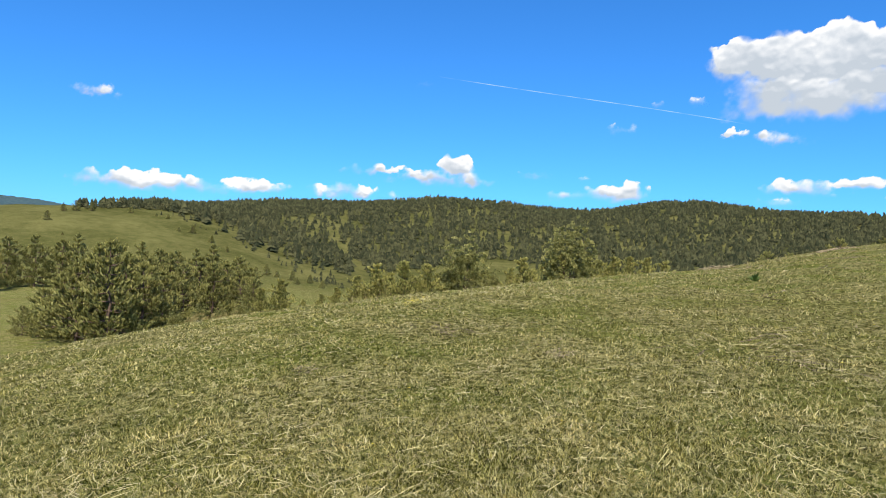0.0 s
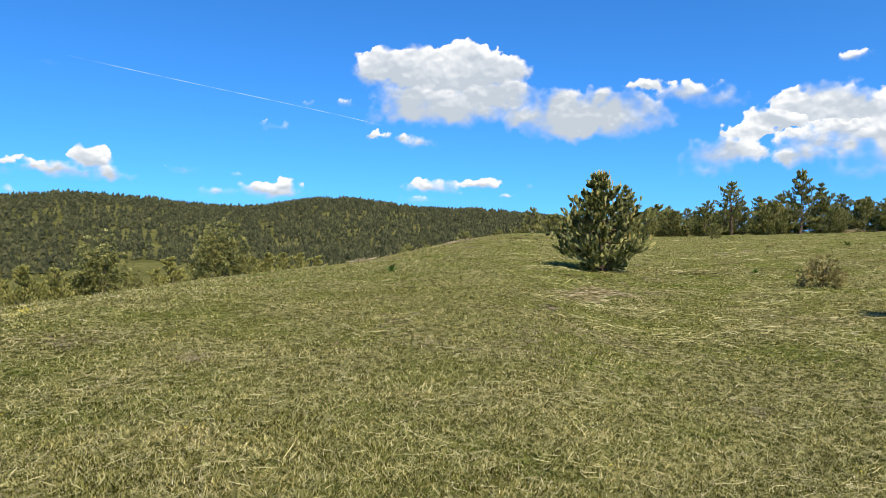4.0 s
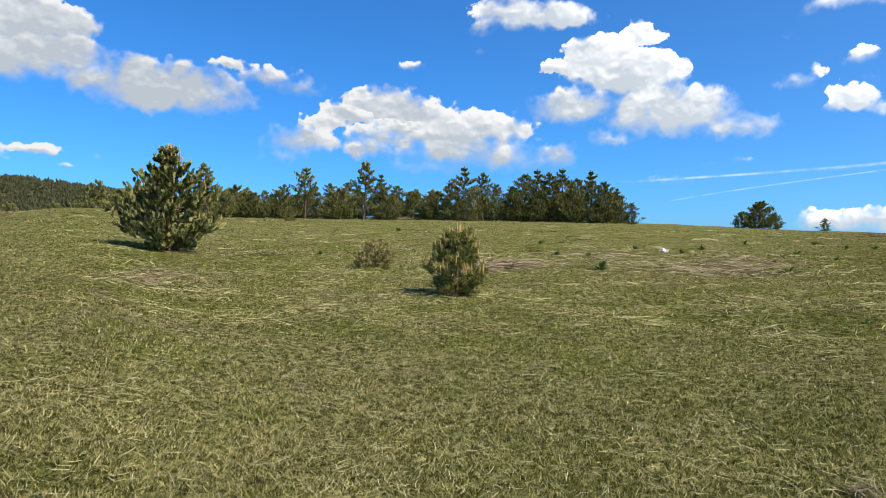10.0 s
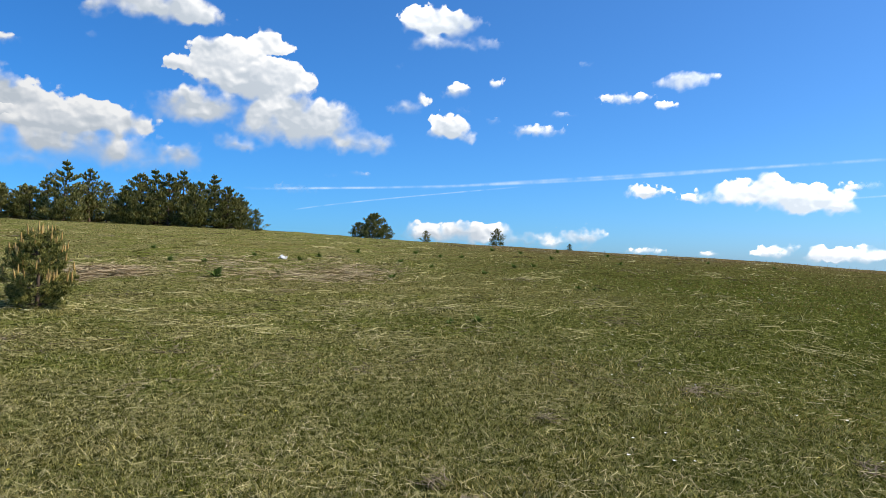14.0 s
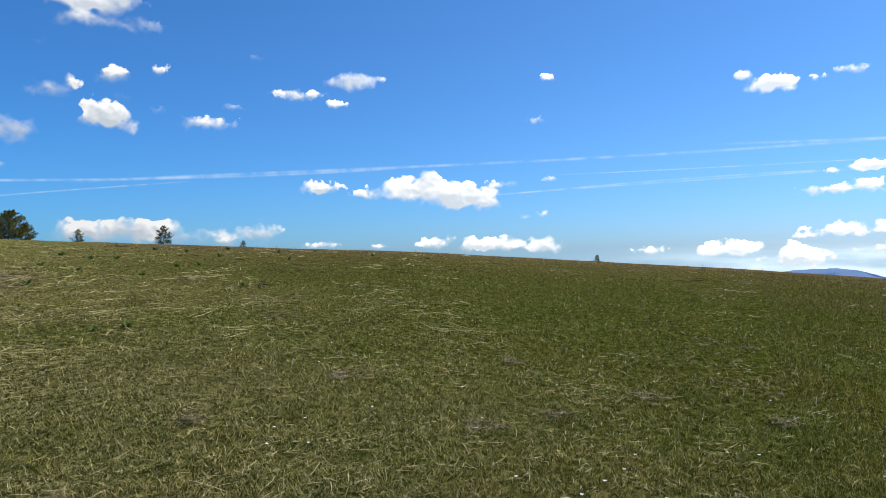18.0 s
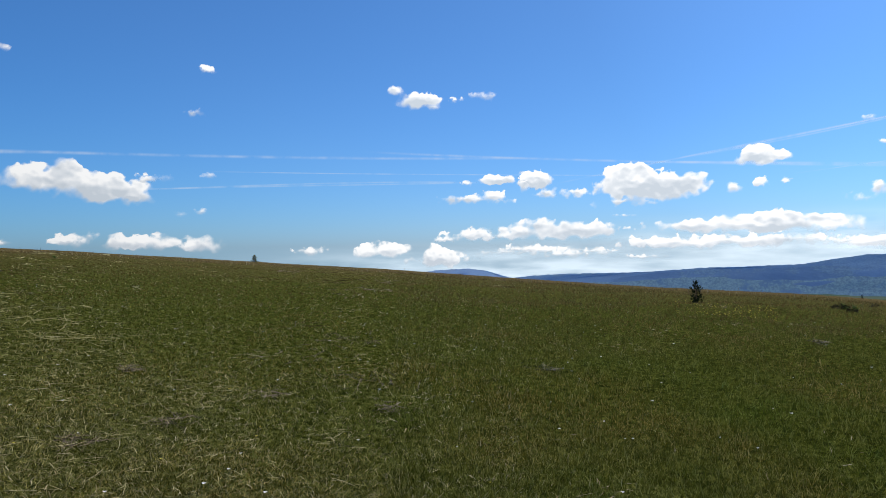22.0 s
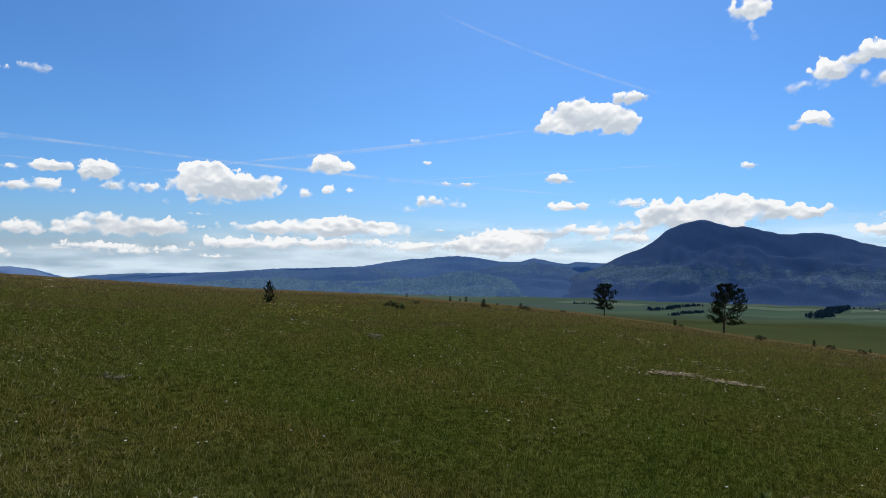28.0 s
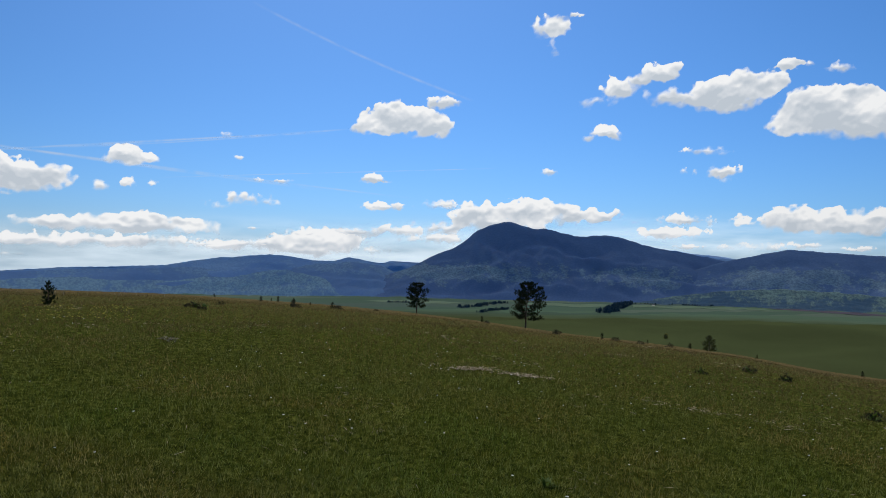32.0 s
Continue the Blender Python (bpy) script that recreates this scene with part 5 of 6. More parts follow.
stand(pine("young_pine", "small young pine crowned with pale orange candles", "", 0.96, [(0, 0.3), (0.12, 0.46), (0.4, 0.47), (0.65, 0.36), (0.85, 0.2), (1, 0.05)], 22, vary=(0.4, 1.3),
           whorls=7, shoots=16, tuft=0.12, needle=0.05, leaf=0.0085, count=12, steps=5, spread=0.55, buds=0.22, stem=0.024, inner=0.0, upright=0.35, rise_cap=0.85, material=SMALL_NEEDLES), 61.4, 11.0, 40, 0.98)

# templates of grown pines
OPEN_PINE = [(0, 0.8), (0.3, 1.9), (0.5, 1.8), (0.7, 1.2), (0.88, 0.5), (1, 0.08)]
BROAD_PINE = [(0, 3.2), (0.2, 3.4), (0.45, 2.7), (0.7, 1.5), (0.88, 0.6), (1, 0.06)]
CONE_PINE = [(0, 2.9), (0.15, 3.0), (0.4, 2.2), (0.65, 1.2), (0.85, 0.45), (1, 0.05)]
GROWN = dict(tuft=0.38, brush=0.074, upright=0.35, rise_cap=0.75, inner=0.12)
open_pine = stand(pine("pine", "open-crowned pine with a bare lower trunk on the crest", "pines of the crest grove", 6.5, OPEN_PINE, 31, bare=0.28, whorls=9, shoots=22, lean=0.03, **GROWN), 49.6, 78, 20, 0.86)
broad_pine = stand(pine("pine", "broad bushy dark green pine in the crest grove", "pines of the crest grove", 6.5, BROAD_PINE, 32, whorls=11, shoots=44, **GROWN), 51.6, 80, 60, 0.62)
cone_pine = stand(pine("pine", "dense conical pine in the crest grove", "pines of the crest grove", 6.5, CONE_PINE, 33, whorls=11, shoots=40, lean=-0.02, **GROWN), 55.6, 81, 100, 0.8)
tall_pine = stand(pine("pine", "slender tall pine with a bare trunk in the crest grove", "pines of the crest grove", 6.5, OPEN_PINE, 34, bare=0.2, whorls=10, shoots=22, lean=-0.01, **GROWN), 54.2, 78, 0, 0.98)
KINDS = {"o": open_pine, "b": broad_pine, "c": cone_pine, "t": tall_pine}
GROVE = [("b", 46.5, 84, 0.5), ("b", 44.6, 86, 0.42), ("o", 42.3, 84, 0.92), ("b", 42.0, 86, 0.6), ("b", 48.0, 84, 0.6), ("c", 50.4, 82, 0.58), ("b", 53.0, 83, 0.66), ("b", 57.0, 84, 0.62), ("b", 58.5, 82, 0.55), ("b", 59.8, 83, 0.55),
         ("b", 61.2, 81, 0.66), ("c", 62.3, 78, 0.92), ("t", 63.9, 80, 0.84), ("b", 65.0, 82, 0.66), ("b", 66.3, 82, 0.62), ("b", 67.2, 79, 0.82), ("c", 68.2, 80, 0.9), ("b", 69.2, 78, 0.84),
         ("c", 70.2, 80, 0.92), ("b", 71.4, 78, 0.74), ("c", 72.5, 79, 0.88), ("b", 73.4, 78, 0.7), ("c", 74.4, 79, 0.6), ("b", 75.6, 78, 0.36)]
low_pine = stand(pine("pine", "low spreading young pine filling the grove edge", "pines of the crest grove", 3.4, [(0, 2.0), (0.2, 2.3), (0.5, 1.9), (0.75, 1.1), (1, 0.15)], 38, whorls=9, shoots=34, **GROWN), 52.6, 77, 30, 0.95)
KINDS["l"] = low_pine
for n_tree in range(24):
    again(low_pine, 43.5 + n_tree * 1.32 + 0.4 * math.sin(n_tree * 2.3), 80 + 3 * math.sin(n_tree * 1.7), 61 * n_tree, 0.8 + 0.25 * math.sin(n_tree * 3.1))
for n_tree, (kind, az, dist, size) in enumerate(GROVE):
    again(KINDS[kind], az, dist, 67 * n_tree, size)

# pines and shrubs in the hollow below the near edge of the pasture
for n_tree, (kind, az, dist, size) in enumerate([("b", -25.3, 60, 0.96), ("b", -27.3, 62, 0.78), ("b", -23.0, 62, 0.72), ("c", -29.0, 66, 0.5), ("b", -21.6, 66, 0.62),
                                                  ("b", -31.6, 150, 1.15), ("c", -30.0, 150, 1.2), ("b", -28.3, 152, 1.1), ("c", -27.3, 150, 1.25), ("b", -33.0, 140, 1.1), ("b", -34.5, 150, 1.2),
                                                  ("b", -26.0, 150, 1.05), ("b", -24.4, 118, 0.9), ("c", -23.2, 120, 1.05), ("b", -21.8, 116, 0.9), ("b", -20.6, 112, 0.85), ("c", -19.2, 108, 0.9),
                                                  ("c", -18.0, 110, 1.0), ("b", -17.2, 106, 0.72), ("b", -16.2, 106, 0.8), ("b", -20.0, 100, 0.6), ("b", -22.6, 104, 0.8), ("b", -15.2, 108, 0.62)]):
    again(KINDS[kind], az, dist, 41 * n_tree, size * 1.25, "bushy pine in the hollow below the pasture")
for n_tree, (kind, az, dist, size) in enumerate([("b", -29.4, 68, 0.62), ("b", -28.2, 64, 0.85), ("c", -26.8, 66, 1.0), ("b", -24.2, 66, 1.05), ("c", -23.4, 72, 1.0), ("b", -22.4, 70, 0.95), ("c", -21.0, 72, 1.0),
                                                  ("b", -20.2, 70, 0.85), ("c", -19.0, 74, 0.95), ("b", -18.0, 72, 0.85), ("b", -17.0, 76, 0.85), ("b", -30.6, 70, 0.4), ("c", -16.0, 74, 0.75), ("b", -15.0, 70, 0.6)]):
    again(KINDS[kind], az, dist, 53 * n_tree, size, "bushy pine in the hollow below the pasture")
fresh = stand(pine("pine", "light green young pine at the edge of the hollow", "pines of the hollow", 4.4, [(0, 1.4), (0.2, 1.8), (0.5, 1.4), (0.75, 0.8), (1, 0.1)], 35, whorls=12, shoots=30, tuft=0.32,
                   brush=0.06, upright=0.4, rise_cap=0.8, material=FRESH_NEEDLES), -13.0, 58, 0, 0.82)
for az, dist, size in ((-14.4, 62, 0.7), (-11.2, 64, 0.4), (-4.3, 52, 0.72), (-6.4, 50, 0.5), (-2.2, 52, 0.6), (-7.6, 54, 0.42), (3.2, 56, 0.72), (5.4, 56, 0.72), (7.2, 58, 0.7), (12.2, 58, 0.8), (14.6, 60, 0.85), (-0.6, 52, 0.65), (-5.4, 50, 0.85), (-3.2, 48, 0.8), (-7.0, 52, 0.7), (-1.4, 49, 0.75), (-8.6, 60, 0.6), (0.4, 50, 0.6), (6.4, 52, 0.8), (8.2, 54, 0.75), (11.4, 54, 0.75), (13.4, 57, 0.8), (16.0, 60, 0.8), (17.4, 62, 0.75), (-9.8, 62, 0.5)):
    again(fresh, az, dist, az * 31, size)
golden = stand(bush("golden_bush", "tall bush with fresh yellow-green leaves", "", 5.0, 1.7, 51, LEAVES, 0.085, 620, 14), 1.5, 50, 0, 1.0)
round_tree = stand(bush("broadleaf_tree", "round broadleaf tree in fresh yellow-green leaf", "", 5.6, 2.0, 52, LEAVES, 0.085, 850, 14, "tree"), 9.9, 52, 0, 1.0)
again(round_tree, 3.5, 58, 40, 0.62, "low broadleaf tree in the hollow")
for az, dist, size in ((-19.0, 55, 0.45), (-17.4, 56, 0.4), (-16.0, 58, 0.42), (-20.6, 54, 0.4)):
    again(golden, az, dist, az * 13, size, "low olive-brown scrub in the hollow")
for n_bush, (az, dist, size) in enumerate([(-19.4, 47, 1.0), (-18.6, 48, 1.2), (-17.9, 46, 0.9), (-16.6, 48, 1.1), (-15.8, 47, 0.8), (-13.6, 46, 0.8), (-9.2, 44, 0.8), (-8.6, 43, 0.6)]):
    stand(bush("scrub_bush", "low rusty olive scrub below the pasture", "scrub of the hollow", 1.1, 1.0, 540 + n_bush, BROWN, 0.06, 90, 10), az, dist, 50 * n_bush, size)
stand(bush("scrub_bush", "low reddish-brown scrub below the pasture", "", 1.0, 0.9, 53, BROWN, 0.06, 90, 10), -17.2, 50, 0, 1.1)

# trees scattered on the meadow hill
for n_tree, (az, dist, size) in enumerate([(-29.4, 311, 0.62), (-24.0, 352, 0.5), (-19.6, 310, 0.6), (-20.6, 308, 0.35), (-28.4, 290, 0.2), (-22.2, 350, 0.3), (-21.4, 346, 0.36), (-18.2, 300, 0.5),
                                            (-17.0, 286, 0.35), (-14.8, 250, 0.45), (-14.0, 246, 0.6), (-13.2, 240, 0.4), (-12.0, 232, 0.5), (-15.6, 262, 0.3), (-10.6, 228, 0.45), (-11.6, 216, 0.35),
                                            (-9.6, 215, 0.4), (-26.6, 356, 0.6), (-27.6, 358, 0.75), (-28.4, 356, 0.6), (-12.8, 205, 0.3)]):
    again((broad_pine, cone_pine)[n_tree % 2], az, dist, 73 * n_tree, size, "small pine scattered on the meadow hill")

# lone trees along the crest and down the far slope
for kind, az, dist, size in (("l", 84.7, 84, 0.84), ("l", 83.5, 86, 0.52), ("l", 85.7, 85, 0.46), ("c", 84.5, 85, 0.42), ("b", 89.0, 78, 0.2), ("b", 94.7, 77, 0.3), ("b", 100.5, 75, 0.11), ("b", 128.5, 72, 0.12), ("b", 48.4, 50, 0.16), ("b", 86.0, 83, 0.06)):
    again(KINDS[kind], az, dist, az * 7, size, "lone small pine on the crest of the pasture")
seedling = stand(pine("pine_seedling", "tiny pine seedling in the grass, dark against the sun", "", 0.6, [(0, 0.2), (0.25, 0.24), (0.55, 0.15), (0.8, 0.08), (1, 0.02)], 36, whorls=7, shoots=6, tuft=0.085, brush=0.014, upright=0.5, limbs_per=4, rise_cap=0.8, material=BACKLIT_NEEDLES), 163.0, 20.5, 0)
for az, dist, size in ((174.0, 98, 0.8), (177.5, 74, 0.9), (178.8, 92, 1.2), (180.0, 27, 0.55), (178.3, 92, 0.7), (183.0, 31, 0.45), (181.3, 71, 0.5), (195.1, 100, 1.4), (204.6, 80, 1.1), (222.6, 104, 1.2), (211.2, 110, 1.4), (215.9, 112, 1.0), (208.1, 105, 0.9), (201.0, 60, 0.7)):
    again(seedling, az, dist, az * 11, size, "small pine on the grassy slope, dark against the sun")
valley_pine = stand(pine("pine", "tall pine with a bare trunk on the slope, dark against the sun", "", 7.0, [(0, 1.3), (0.2, 2.4), (0.45, 2.7), (0.7, 2.3), (0.9, 1.3), (1, 0.35)], 37, bare=0.2, whorls=11, shoots=38, vary=(0.45, 1.2), material=BACKLIT_NEEDLES, **{**GROWN, "rise_cap": 0.6}), 198.6, 108, 20, 1.0)
again(valley_pine, 189.8, 118, 130, 0.74, "round-headed pine on the slope, dark against the sun")
again(broad_pine, 212.6, 110, 10, 0.36, "young dark pine on the slope")
again(round_tree, 209.5, 420, 10, 0.6, "lone tree in the green valley")

# low dark scrub and dead clumps on the slope towards the valley
for n_bush, (az, dist, size) in enumerate([(172.4, 19.9, 0.45), (173.2, 19.4, 0.4), (174.6, 24, 0.35), (180.2, 26.5, 0.5), (183.4, 30.5, 0.6), (201.0, 53.7, 1.0), (211.4, 15.6, 0.35), (214.8, 18.2, 0.45), (217.2, 17.8, 0.45),
                                            (222.3, 12.1, 0.4), (205.6, 60, 1.0), (207.5, 62, 0.9), (209.6, 64, 1.0), (195.5, 80, 1.0), (186.5, 60, 0.7)]):
    stand(bush("heath_tuft", "low dark tuft of heath on the grassy slope", "heath tufts", 0.34, 0.36, 570 + n_bush, HEATH, 0.03, 40, 8, "shrub"), az, dist, 40 * n_bush, size)

# shrubs, leafy herbs and litter on the pasture
stand(bush("brown_shrub", "low half-bare shrub with rusty leaves on the pasture", "", 0.6, 0.42, 61, BROWN, 0.03, 150, 8), 55.0, 15.6)


def herb(name, label, seed, tall, blades_n, material, wide=0.02):
    """A rosette of long upright pointed leaves."""
    rng = np.random.default_rng(seed)
    pieces_v, pieces_f, n = [], [], 0
    root = thing(name, label, "plant")
    for k in range(blades_n):
        a, tilt, ln = rng.uniform(0, 6.28), rng.uniform(0.45, 1.35), tall * rng.uniform(0.6, 1.1)
        out, up = np.array([math.cos(a), math.sin(a), 0]) * math.sin(tilt), np.array([0, 0, math.cos(tilt)])
        side = np.array([-math.sin(a), math.cos(a), 0]) * wide
        p = [np.zeros(3), (out * 0.5 + up * 0.62) * ln, (out + up * 0.85) * ln]
        v = np.array([p[0] - side * 0.4, p[0] + side * 0.4, p[1] + side, p[1] - side, p[2]])
        part("leaf", v, np.array([(0, 1, 2), (0, 2, 3), (3, 2, 4)]), material, root)
    return root


leafy_herb = stand(herb("leafy_herb", "dark green clump of broad pointed leaves", 71, 0.34, 26, DARK_LEAF, 0.03), 72.9, 15.3)
for az, dist, size in ((69.6, 19.3, 0.7), (72.0, 19.3, 0.6), (77.5, 16.8, 0.7), (86.2, 16.2, 0.7), (95.8, 19.5, 0.7), (97.3, 20.1, 0.6), (92.6, 9.9, 0.45), (90.5, 9.8, 0.4), (50.8, 18.3, 0.6), (57.0, 32.9, 1.0),
                       (23.0, 15.5, 0.75), (199.3, 5.6, 0.4), (201.5, 5.1, 0.4), (222.3, 12.1, 0.6), (211.4, 15.6, 0.5), (214.8, 18.2, 0.6), (217.2, 17.8, 0.6), (80.5, 24, 0.7), (83.5, 26, 0.7), (90, 24, 0.6), (104, 22, 0.6),
                       (172.7, 20, 0.7), (173.4, 20.3, 0.6), (89.3, 19, 0.5), (91.7, 24, 0.6), (93.4, 17, 0.5), (96.4, 28, 0.7), (98.8, 24, 0.6), (100.6, 14, 0.45), (101.8, 13.6, 0.4), (103.2, 30, 0.7),
                       (94.2, 30, 0.8), (88.1, 28, 0.8), (86.9, 22, 0.7), (99.4, 34, 0.8), (106.0, 32, 0.7), (110.5, 28, 0.6), (85.2, 18, 0.6), (79.0, 21, 0.6), (75.6, 22, 0.7), (68.4, 24, 0.6), (115, 26, 0.6)):
    again(leafy_herb, az, dist, az * 17, size)


def litter(name, label, az, dist, wide, deep, count, material, tall=(0.05, 0.16), seed=0):
    """A patch of lying stalks."""
    rng = np.random.default_rng(seed + int(az * 10) + 1000)
    c = bearing(az, dist)
    d, s = c.normalized(), Vector((c.y, -c.x, 0)).normalized()
    u, w = rng.normal(0, 0.42, count) * wide, rng.normal(0, 0.42, count) * deep
    x, y = c.x + s.x * u + d.x * w, c.y + s.y * u + d.y * w
    v, f = fallen(x, y, rng.uniform(0, 6.283, count), rng, (tall[0] * 1.2, tall[1] * 1.5), 0.0045, 0.0007, tall[1] * 0.4)
    tagged(new(name, mesh_from(name, v, f, [material])), label, "dry grass", kind="stuff")


for az, dist, wide, deep, count, tall in ((65.4, 15.6, 0.75, 0.7, 1700, (0.1, 0.3)), (63.6, 14.6, 0.4, 0.4, 500, (0.1, 0.25)), (77.4, 15.8, 2.2, 0.7, 900, (0.1, 0.3)), (82.8, 16.8, 1.2, 0.7, 900, (0.12, 0.4)), (73.4, 18.6, 1.2, 0.8, 400, (0.15, 0.45)),
                                          (80.0, 18.0, 2.0, 1.2, 700, (0.1, 0.3)), (38.0, 11.6, 0.5, 0.4, 260, (0.06, 0.16)), (40.2, 12.4, 0.6, 0.3, 260, (0.06, 0.16)), (20.9, 30, 0.5, 0.3, 120, (0.1, 0.3)),
                                          (57.2, 79, 1.4, 0.6, 260, (0.4, 0.9)), (61.5, 80, 3.0, 0.6, 260, (0.3, 0.7)), (28.5, 45, 0.9, 0.8, 400, (0.1, 0.25))):
    litter("straw_patch", "patch of flattened pale straw in the pasture", az, dist, wide * 1.25, deep * (1.3 if wide < 1 else 3.4), int(count * (1.0 if wide < 1 else 0.55)), TAN, tall)
for az, dist, wide, deep, count in ((194.2, 11.15, 0.45, 0.16, 330), (198.2, 10.8, 0.5, 0.14, 240), (208.0, 10.1, 0.5, 0.2, 40), (211.5, 9.9, 0.5, 0.25, 60), (215.5, 9.9, 0.5, 0.25, 40)):
    litter("worn_path", "worn strip of pale trodden dry grass", az, dist, wide, deep, count, TAN, (0.02, 0.07))
for az, dist, wide in ((102.9, 10.0, 0.4), (35.2, 9.8, 0.25), (88.7, 4.4, 0.09), (91.2, 4.1, 0.1), (-1, 8, 0.35), (97, 5.4, 0.12), (118, 5.2, 0.14), (124, 5.6, 0.16), (131, 6.4, 0.16), (140, 6.0, 0.14), (60, 9, 0.22), (70, 8, 0.22),
                       (8, 6.6, 0.15), (-12, 6.4, 0.15), (50, 6, 0.12), (108, 6.3, 0.16), (121, 7.4, 0.18), (171, 11.7, 0.2), (152, 8, 0.2)):
    litter("grey_tuft", "small tuft of dead grey-brown stalks", az, dist, wide, wide, int(30 + 90 * wide), HEATH if az > 150 else GREY_LITTER, (0.04, 0.12))


def wrapper():
    """A crumpled scrap of white wrapping."""
    root = thing("white_litter", "crumpled white scrap of litter lying on the straw", "litter")
    rng = np.random.default_rng(5)
    u, w = np.meshgrid(np.linspace(-1, 1, 9), np.linspace(-1, 1, 7), indexing="ij")
    z = 0.07 + 0.06 * np.sin(3 * u + 1) * np.cos(2.5 * w) + rng.normal(0, 0.018, u.shape) - 0.05 * np.abs(u)
    top = np.stack([u * 0.16, w * 0.1, z], 2).reshape(-1, 3)
    i, j = np.meshgrid(np.arange(8), np.arange(6), indexing="ij")
    f = np.stack([i * 7 + j, i * 7 + j + 1, i * 7 + j + 8, i * 7 + j + 7], 2).reshape(-1, 4)
    part("sheet", np.concatenate([top, top - (0, 0, 0.004)]), np.concatenate([f, f[:, ::-1] + 63]), WHITE_PAPER, root)
    return root


stand(wrapper(), 77.7, 21.2, 30, 1.0, 0.0)

# ---------------------------------------------------------------- far woods


def far_tree_template(seed, tiers=4, sides=7, slim=1.0):
    """A conifer one metre tall: ragged skirts of boughs, one above the other."""
    rng = np.random.default_rng(seed)
    verts, faces = [], []
    for k in range(tiers):
        z0, z1 = 0.06 + 0.8 * k / tiers, min(1.0, 0.06 + 0.8 * k / tiers + 0.42)
        r = slim * 0.3 * (1 - k / tiers) ** 0.75 + 0.04
        n = len(verts)
        tip = rng.normal(0, 0.035, 2)
        verts.append((tip[0], tip[1], z1))
        for q in range(2 * sides):
            a = math.pi * q / sides + rng.normal(0, 0.12) + k
            rr = r * (rng.uniform(0.7, 1.35) if q % 2 == 0 else rng.uniform(0.3, 0.7))
            verts.append((rr * math.cos(a), rr * math.sin(a), z0 + (rng.uniform(-0.06, 0.06) if q % 2 == 0 else rng.uniform(0.05, 0.14))))
        faces += [(n, n + 1 + q, n + 1 + (q + 1) % (2 * sides)) for q in range(2 * sides)]
    return np.array(verts), np.array(faces)


def scatter(x, y, size, templates, seed, squash=(0.8, 1.25)):
    rng = np.random.default_rng(seed)
    z = height(x, y)
    verts, faces, n = [], [], 0
    pick = rng.integers(0, len(templates), len(x))
    for k, (tv, tf) in enumerate(templates):
        w = np.where(pick == k)[0]
        a = rng.uniform(0, 6.28, len(w))
        sq = rng.uniform(*squash, len(w)) * size[w]
        c, s = np.cos(a)[:, None], np.sin(a)[:, None]
        vx = (tv[None, :, 0] * c - tv[None, :, 1] * s) * sq[:, None] + x[w][:, None]
        vy = (tv[None, :, 0] * s + tv[None, :, 1] * c) * sq[:, None] + y[w][:, None]
        vz = tv[None, :, 2] * size[w][:, None] + z[w][:, None] - 0.1
        verts.append(np.stack([vx, vy, vz], 2).reshape(-1, 3))
        faces.append((tf[None] + (np.arange(len(w)) * len(tv))[:, None, None] + n).reshape(-1, 3))
        n += len(w) * len(tv)
    return np.concatenate(verts), np.concatenate(faces)


TEMPLATES = [far_tree_template(100 + k, 4, 4, (1.25, 0.95, 1.1, 0.8, 1.4, 1.0, 1.2)[k]) for k in range(7)]


def rise_of(x, y):
    return np.degrees(np.arctan2(height(x, y) - EYE, np.hypot(x, y)))


def wood(name, label, az0, az1, r0, r1, count, size, keep, seed):
    rng = np.random.default_rng(seed)
    az = rng.uniform(az0, az1, count)
    r = np.sqrt(rng.uniform(r0 ** 2, r1 ** 2, count))
    x, y = r * np.sin(np.radians(az)), r * np.cos(np.radians(az))
    ok = keep(az, r, rise_of(x, y), rng.random(count))
    x, y = x[ok], y[ok]
    v, f = scatter(x, y, rng.uniform(*size, len(x)), TEMPLATES, seed)
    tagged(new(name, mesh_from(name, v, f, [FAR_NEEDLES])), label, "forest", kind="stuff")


def slope_wood(az, r, el, u):
    edge = np.interp(az, [-30, -22.3, -20.5, -18.6, -16.2, -14.6, -10.8, -7.4, -5.6, -4.2, -2, 0.1, 1.6, 5.1, 8, 12, 14.5, 17, 30, 48],
                     [4.2, 3.5, 3.2, 2.3, 1.3, 0.7, -0.6, -1.2, -1.5, -0.9, -0.4, -0.2, 0.5, 0.6, -0.2, 0.1, -0.1, -1.4, -1.5, 1.0])
    # a half-open clearing high on the slope and a bare strip down from it
    open_slope = (((az + 9.8) / 3.6) ** 2 + ((el - 2.7) / 0.95) ** 2 < 1) | (np.abs(az + 8.3 + 0.9 * (el - 1.0)) < 0.6) & (el < 2.2)
    dense = np.where(open_slope, 0.3 + 0.3 * np.sin(az * 5.1) * np.sin(el * 9.0), np.where(el > edge + 0.5, 1.0, 0.75))
    return (el > edge) & (u < dense)


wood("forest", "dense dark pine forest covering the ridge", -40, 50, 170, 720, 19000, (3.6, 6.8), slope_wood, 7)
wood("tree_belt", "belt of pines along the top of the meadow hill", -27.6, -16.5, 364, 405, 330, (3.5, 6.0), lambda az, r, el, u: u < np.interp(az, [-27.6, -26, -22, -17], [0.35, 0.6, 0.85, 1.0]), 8)
